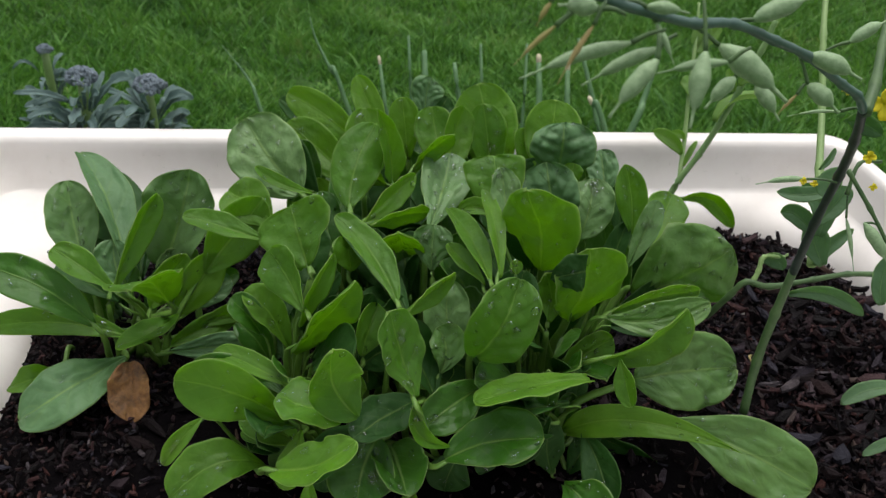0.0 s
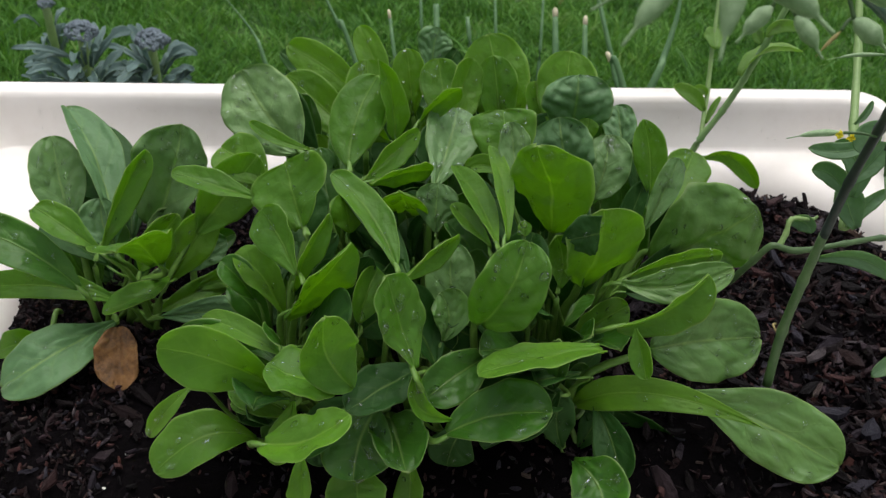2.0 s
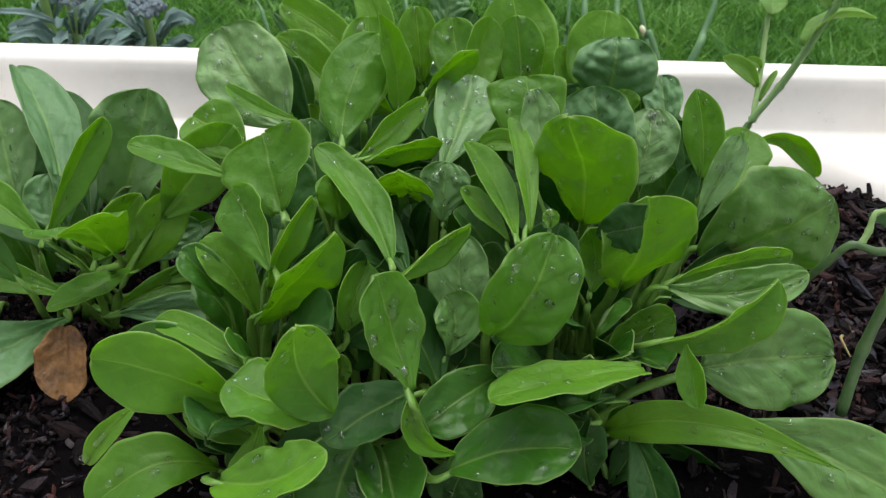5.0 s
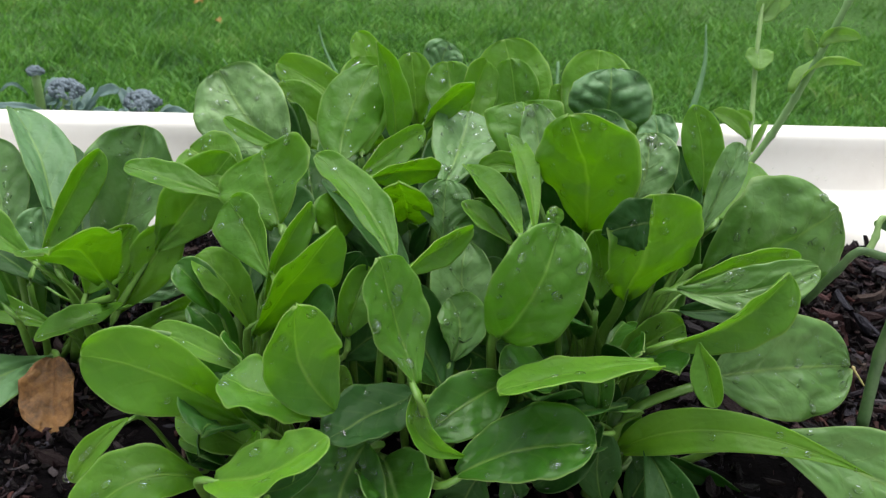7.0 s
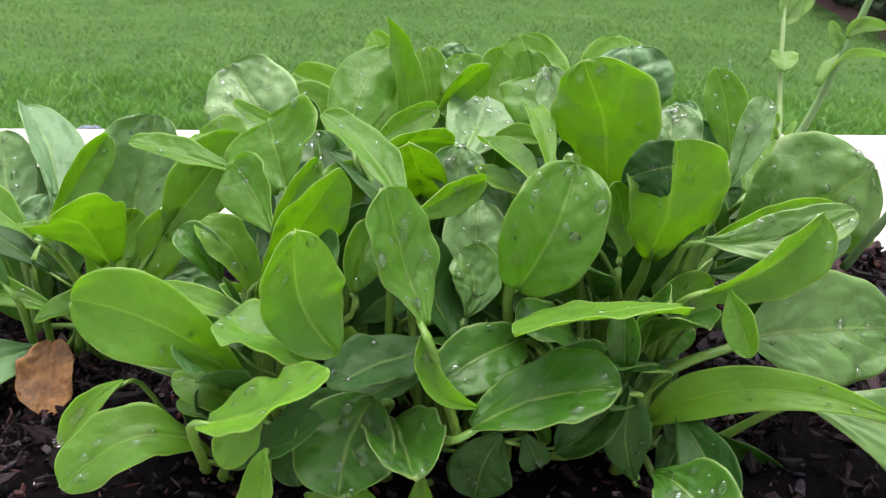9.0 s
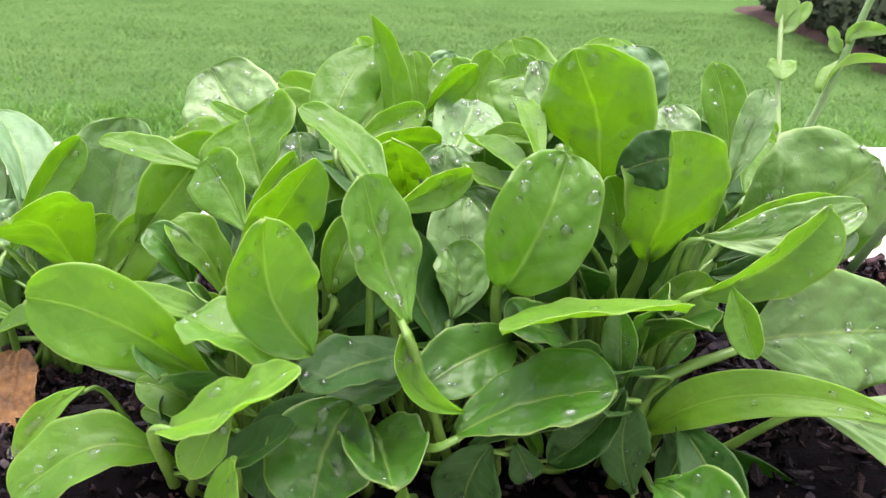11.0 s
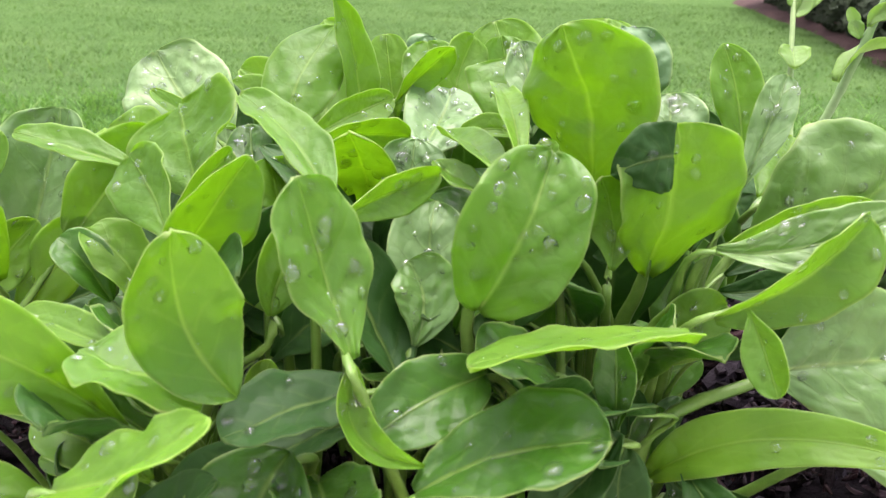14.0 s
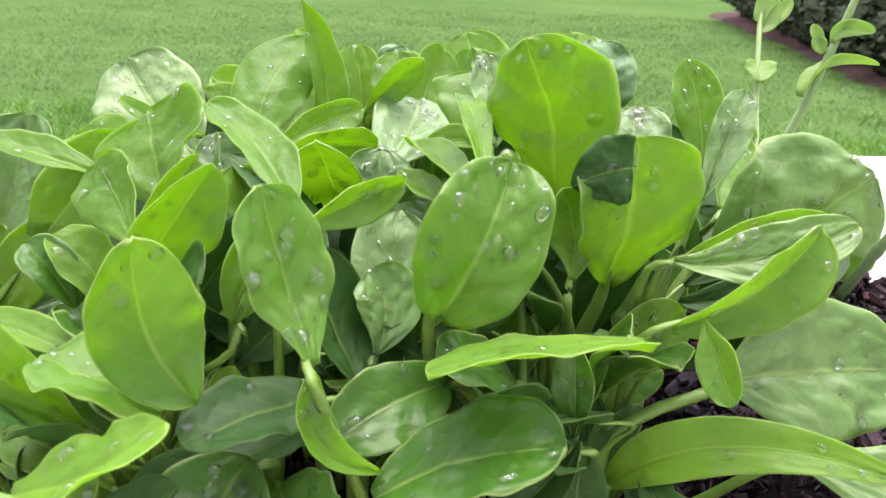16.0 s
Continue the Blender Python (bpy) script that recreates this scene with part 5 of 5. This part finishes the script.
pod(podded, (0.087, 0.298, 0.448), (0.088, 0.287, 0.434), (0.084, 0.274, 0.413), 0.0041, POD)
pod(podded, (0.082, 0.302, 0.434), (0.077, 0.300, 0.430), (0.052, 0.293, 0.418), 0.0029, POD)
pod(podded, (0.076, 0.293, 0.438), (0.066, 0.291, 0.434), (0.031, 0.285, 0.422), 0.0030, POD)
pod(podded, (0.071, 0.281, 0.440), (0.071, 0.276, 0.434), (0.057, 0.267, 0.418), 0.0038, POD)
pod(podded, (0.113, 0.319, 0.426), (0.106, 0.317, 0.421), (0.081, 0.315, 0.416), 0.0025, POD)
pod(podded, (0.123, 0.347, 0.414), (0.118, 0.343, 0.407), (0.107, 0.337, 0.396), 0.0038, POD)
pod(podded, (0.160, 0.396, 0.401), (0.165, 0.395, 0.401), (0.188, 0.390, 0.393), 0.0056, POD)
pod(podded, (0.161, 0.395, 0.400), (0.165, 0.389, 0.390), (0.179, 0.383, 0.380), 0.0053, POD)
pod(podded, (0.114, 0.352, 0.424), (0.123, 0.353, 0.426), (0.147, 0.358, 0.435), 0.0049, POD)
pod(podded, (0.063, 0.297, 0.445), (0.069, 0.296, 0.444), (0.083, 0.295, 0.443), 0.0028, POD)
pod(podded, (0.059, 0.275, 0.447), (0.051, 0.276, 0.448), (0.039, 0.277, 0.448), 0.0040, POD)
pod(podded, (0.073, 0.306, 0.440), (0.075, 0.304, 0.437), (0.082, 0.297, 0.425), 0.0016, POD)
pod(podded, (0.125, 0.355, 0.409), (0.129, 0.351, 0.402), (0.139, 0.344, 0.390), 0.0039, POD)
pod(podded, (0.193, 0.445, 0.388), (0.204, 0.447, 0.392), (0.223, 0.452, 0.403), 0.0041, POD)
pod(podded, (0.048, 0.277, 0.449), (0.039, 0.274, 0.443), (0.027, 0.268, 0.432), 0.0011, POD_DRY)
pod(podded, (0.053, 0.277, 0.450), (0.050, 0.274, 0.444), (0.040, 0.265, 0.428), 0.0012, POD_DRY)
pod(podded, (0.052, 0.290, 0.452), (0.049, 0.288, 0.448), (0.065, 0.288, 0.450), 0.0034, POD)
pod(podded, (0.225, 0.459, 0.355), (0.215, 0.458, 0.353), (0.187, 0.457, 0.349), 0.0012, POD)
pod(podded, (0.254, 0.521, 0.284), (0.236, 0.522, 0.285), (0.205, 0.521, 0.280), 0.0026, POD)
pod(podded, (0.290, 0.526, 0.254), (0.281, 0.527, 0.255), (0.300, 0.512, 0.230), 0.0053, POD)
pod(podded, (0.283, 0.565, 0.262), (0.283, 0.555, 0.244), (0.290, 0.537, 0.213), 0.0020, POD)
pod(podded, (0.164, 0.389, 0.390), (0.161, 0.387, 0.386), (0.152, 0.382, 0.377), 0.0011, POD_DRY)
pod(podded, (0.038, 0.278, 0.451), (0.037, 0.277, 0.449), (0.033, 0.274, 0.442), 0.0012, POD_DRY)
frond(podded, (0.292, 0.601, 0.244), (0.273, 0.598, 0.238), (0.252, 0.599, 0.239), 0.012, (-0.059, -0.726, 0.685), 0.3, BRASSICA, 'leaf')
frond(podded, (0.283, 0.592, 0.208), (0.272, 0.599, 0.220), (0.259, 0.601, 0.222), 0.015, (-0.022, -0.861, 0.508), 0.3, BRASSICA, 'leaf')
frond(podded, (0.291, 0.601, 0.204), (0.292, 0.612, 0.223), (0.277, 0.619, 0.235), 0.018, (-0.131, -0.878, 0.460), 0.3, BRASSICA, 'leaf')
frond(podded, (0.274, 0.578, 0.224), (0.289, 0.586, 0.239), (0.296, 0.592, 0.249), 0.015, (-0.039, -0.862, 0.505), 0.3, BRASSICA, 'leaf')
frond(podded, (0.299, 0.639, 0.131), (0.332, 0.639, 0.132), (0.359, 0.630, 0.119), 0.014, (-0.105, -0.975, 0.196), 0.3, BRASSICA, 'leaf')
frond(podded, (0.299, 0.599, 0.181), (0.292, 0.607, 0.195), (0.288, 0.613, 0.206), 0.021, (-0.115, -0.877, 0.467), 0.3, BRASSICA, 'leaf')
frond(podded, (0.297, 0.608, 0.176), (0.306, 0.614, 0.188), (0.325, 0.621, 0.201), 0.011, (-0.030, -0.866, 0.499), 0.3, BRASSICA, 'leaf')
frond(podded, (0.274, 0.561, 0.275), (0.267, 0.557, 0.267), (0.264, 0.552, 0.259), 0.016, (-0.497, -0.595, 0.632), 0.3, BRASSICA, 'leaf')
frond(podded, (0.223, 0.465, 0.345), (0.230, 0.465, 0.345), (0.241, 0.461, 0.340), 0.012, (-0.199, -0.980, 0.001), 0.3, BRASSICA, 'leaf')
frond(podded, (0.405, 0.617, 0.059), (0.377, 0.617, 0.057), (0.354, 0.611, 0.045), 0.015, (-0.159, -0.526, 0.835), 0.3, BRASSICA, 'leaf')
frond(podded, (0.401, 0.583, 0.040), (0.383, 0.580, 0.033), (0.364, 0.575, 0.024), 0.010, (-0.277, -0.443, 0.853), 0.3, BRASSICA, 'leaf')
frond(podded, (0.278, 0.661, 0.148), (0.290, 0.661, 0.149), (0.297, 0.657, 0.142), 0.014, (-0.166, -0.975, 0.150), 0.3, BRASSICA, 'leaf')
frond(podded, (0.363, 0.618, 0.138), (0.362, 0.627, 0.153), (0.368, 0.637, 0.171), 0.016, (-0.194, -0.840, 0.507), 0.3, BRASSICA, 'leaf')
frond(podded, (0.293, 0.634, 0.242), (0.299, 0.637, 0.248), (0.304, 0.642, 0.256), 0.005, (-0.030, -0.866, 0.499), 0.3, BRASSICA, 'leaf')
flower(podded, (0.241, 0.470, 0.355), 0.009)
flower(podded, (0.272, 0.529, 0.299), 0.004)
flower(podded, (0.285, 0.538, 0.275), 0.0022)
flower(podded, (0.248, 0.539, 0.275), 0.0022)
flower(podded, (0.213, 0.454, 0.366), 0.0022)
flower(podded, (0.233, 0.522, 0.284), 0.0022)
shoot = empty("brassica_shoot", (0.200, 0.930, 0.0), "young pale green brassica shoot with clasping leaves by the rim", "brassica plant")
stem(shoot, [(0.244, 0.916, -0.005), (0.267, 0.929, 0.047), (0.282, 0.935, 0.084), (0.300, 0.939, 0.116), (0.314, 0.939, 0.151), (0.327, 0.940, 0.188), (0.341, 0.939, 0.234), (0.349, 0.942, 0.264)], 0.0036, 0.0028, SHOOT_STEM, 'stem')
stem(shoot, [(0.286, 0.945, 0.081), (0.294, 0.984, 0.117), (0.298, 1.016, 0.163), (0.304, 1.049, 0.209), (0.307, 1.075, 0.242)], 0.0026, 0.0018, POD_STEM_PALE, 'stem')
frond(shoot, (0.298, 1.003, 0.158), (0.299, 1.013, 0.166), (0.300, 1.023, 0.173), 0.027, (-0.109, -0.898, 0.427), 0.35, SHOOT_LEAF, 'leaf')
frond(shoot, (0.289, 0.966, 0.103), (0.276, 0.973, 0.117), (0.256, 0.975, 0.125), 0.017, (-0.047, -0.939, 0.341), 0.35, SHOOT_LEAF, 'leaf')
frond(shoot, (0.292, 0.978, 0.116), (0.287, 0.980, 0.121), (0.278, 0.981, 0.122), 0.010, (-0.041, -0.940, 0.339), 0.35, SHOOT_LEAF, 'leaf')
frond(shoot, (0.307, 0.931, 0.157), (0.326, 0.939, 0.179), (0.366, 0.943, 0.183), 0.022, (0.05, 0.20, 0.97), 0.35, SHOOT_LEAF, 'leaf')
frond(shoot, (0.304, 1.044, 0.199), (0.308, 1.047, 0.207), (0.310, 1.060, 0.234), 0.024, (-0.095, -0.898, 0.430), 0.35, SHOOT_LEAF, 'leaf')
frond(shoot, (0.304, 1.044, 0.199), (0.318, 1.049, 0.210), (0.331, 1.055, 0.223), 0.015, (0.099, -0.940, 0.326), 0.35, SHOOT_LEAF, 'leaf')
frond(shoot, (0.322, 0.939, 0.188), (0.319, 0.942, 0.194), (0.317, 0.945, 0.200), 0.012, (-0.210, -0.922, 0.327), 0.35, SHOOT_LEAF, 'leaf')
frond(shoot, (0.322, 0.943, 0.196), (0.318, 0.946, 0.201), (0.315, 0.949, 0.209), 0.010, (-0.210, -0.925, 0.318), 0.35, SHOOT_LEAF, 'leaf')
frond(shoot, (0.325, 0.933, 0.197), (0.334, 0.937, 0.207), (0.357, 0.937, 0.206), 0.014, (0.089, -0.984, 0.154), 0.35, SHOOT_LEAF, 'leaf')
frond(shoot, (0.290, 0.952, 0.095), (0.295, 0.958, 0.109), (0.303, 0.964, 0.121), 0.007, (-0.045, -0.897, 0.440), 0.35, SHOOT_LEAF, 'leaf')
onion((-0.051, 1.467, -0.096), (-0.072, 1.522, -0.008), 0.0023, True)
onion((0.010, 1.501, -0.096), (-0.000, 1.564, 0.005), 0.0037, False)
onion((0.065, 1.536, -0.077), (0.052, 1.573, -0.016), 0.0028, False)
onion((0.202, 1.513, -0.109), (0.196, 1.576, -0.007), 0.0038, True)
onion((0.244, 1.490, -0.107), (0.243, 1.551, -0.009), 0.0033, True)
onion((0.178, 1.569, -0.113), (0.180, 1.641, 0.003), 0.0019, False)
onion((0.297, 1.421, -0.065), (0.273, 1.445, -0.027), 0.0031, True)
onion((0.109, 1.631, -0.111), (0.101, 1.689, -0.017), 0.0020, False)
onion((0.315, 1.599, -0.117), (0.275, 1.677, 0.007), 0.0030, False)
onion((-0.020, 1.640, -0.101), (-0.030, 1.695, -0.012), 0.0020, False)
onion_leaf([(-0.256, 1.469, -0.099), (-0.283, 1.502, -0.046), (-0.334, 1.535, 0.004)], 0.0032)
onion_leaf([(-0.124, 1.445, -0.039), (-0.146, 1.466, -0.006), (-0.174, 1.493, 0.037), (-0.186, 1.512, 0.067)], 0.0031)
onion_leaf([(0.328, 1.412, -0.078), (0.355, 1.450, -0.016), (0.373, 1.487, 0.045), (0.374, 1.520, 0.098)], 0.0053)
broccoli((-0.543, 1.454, -0.037), 0.058)
broccoli((-0.452, 1.506, -0.065), 0.063)
broccoli((-0.691, 1.691, -0.078), 0.034)
stem(podded, [(0.318, 0.720, 0.012), (0.312, 0.708, 0.018), (0.317, 0.696, 0.011)], 0.0011, 0.0007, POD_DRY, 'dry_twig')
dead_leaf((-0.228, 0.636, 0.034), (-0.223, 0.617, 0.018), (-0.216, 0.596, 0.004), 0.035)
# -- others end --

FALLEN_LEAF = plain("fallen_leaf", (0.22, 0.12, 0.03), (0.46, 0.28, 0.06), 30, 0.6, 0.4, 0.002)


def fallen_leaf(x, y, size, turn):
    """A dry leaf lying in the grass."""
    d = Vector((math.cos(turn), math.sin(turn), 0.15)) * size
    c = Vector((x, y, LAWN + 0.05))
    root = empty("fallen_leaf", (x, y, LAWN), "dry yellow-brown leaf fallen on the lawn grass", "fallen leaf", "fallen leaves")
    top, low, faces, uvs, cols = blade(c - d, c + Vector((0, 0, 0.012)), c + d, size * 1.3, (0.1, -0.5, 0.85), 0.4, 0.04, x * 7 + y, 10, 8, 0.25, 0.5, 0.4)
    link("blade", local(root, top + low), faces, FALLEN_LEAF, root, uvs=uvs + uvs)


FALLEN = ((-1.09, 4.22), (-0.92, 3.87))
for k, (x, y) in enumerate(FALLEN):
    fallen_leaf(x, y, 0.017, k * 1.9 + 0.4)

# ---- the bed at the far edge of the lawn ----
BED = plain("far_bed_earth", (0.030, 0.019, 0.017), (0.095, 0.062, 0.054), 3, 0.95, 0.6, 0.05, 0.05)
SHRUB = plain("shrub_leaf", (0.012, 0.022, 0.010), (0.035, 0.055, 0.022), 2, 0.7, 0.3, 0.01, 0.08)


def bed():
    """Earth banked up a little behind the lawn's slanting edge."""
    edge = [(3.35, 15.0), (3.2, 13.3), (3.1, 11.8), (2.85, 9.5), (2.65, 8.2), (2.56, 7.2), (2.5, 6.3), (2.7, 5.2)]
    v, f = [], []
    for k, (x, y) in enumerate(edge):
        for q, (dx, dz) in enumerate(((-0.06, -0.01), (0.0, 0.035), (0.5, 0.10), (2.2, 0.16), (6.0, 0.2))):
            v.append((x + 0.35 + dx + 0.06 * math.sin(k * 2.3 + q), y + dx * 0.35 + 0.05 * math.cos(k * 1.7), LAWN + dz + 0.02 * math.sin(k * 3 + q * 2)))
    for k in range(len(edge) - 1):
        for q in range(4):
            a = k * 5 + q
            f.append((a, a + 1, a + 6, a + 5))
    tagged(link("flower_bed", v, f, BED), "bare brown earth bed at the lawn's far edge", "bed", kind="structure")


bed()


def shrub(x, y, r, h):
    sr = random.Random(int(x * 100))
    root = empty("shrub", (x, y, LAWN), "dark evergreen shrub at the far edge of the lawn", "shrub", "far shrubs")
    v, f = tube_data(bezier([(x, y, LAWN), (x + 0.05, y, LAWN + h * 0.4), (x, y, LAWN + h * 0.8)], 8), [0.06, 0.02], 8)
    link("trunk", local(root, v), f, SHRUB, root)
    verts, faces = [], []
    for k in range(2600):
        a, z = sr.uniform(0, 2 * math.pi), sr.uniform(-1, 1)
        rr = math.sqrt(1 - z * z) * sr.uniform(0.55, 1.0) ** 0.5 * (1 + 0.25 * math.sin(a * 3 + z * 5))
        p = Vector((x + math.cos(a) * rr * r, y + math.sin(a) * rr * r, LAWN + h * 0.52 + z * h * 0.5))
        d = Vector((sr.gauss(0, 1), sr.gauss(0, 1), sr.gauss(0, 0.6))).normalized() * sr.uniform(0.05, 0.10)
        s = d.orthogonal().normalized() * sr.uniform(0.02, 0.035)
        st = len(verts)
        verts += [p - d * 0.5, p - s, p + d * 0.5, p + s]
        faces.append((st, st + 1, st + 2, st + 3))
    link("crown", local(root, verts), faces, SHRUB, root, smooth=False)


for x, y, r, h in ((3.95, 13.6, 0.6, 1.2), (3.8, 12.6, 0.6, 1.2), (3.65, 11.6, 0.6, 1.2), (3.55, 10.6, 0.55, 1.1), (3.4, 9.6, 0.55, 1.1), (3.3, 8.7, 0.5, 1.0), (3.2, 7.9, 0.5, 0.9), (3.1, 7.1, 0.45, 0.8), (3.1, 6.4, 0.45, 0.8), (4.6, 9.5, 0.9, 1.8), (4.5, 11.5, 1.0, 1.9), (4.2, 7.4, 0.8, 1.4)):
    shrub(x + 0.08, y, r, h)
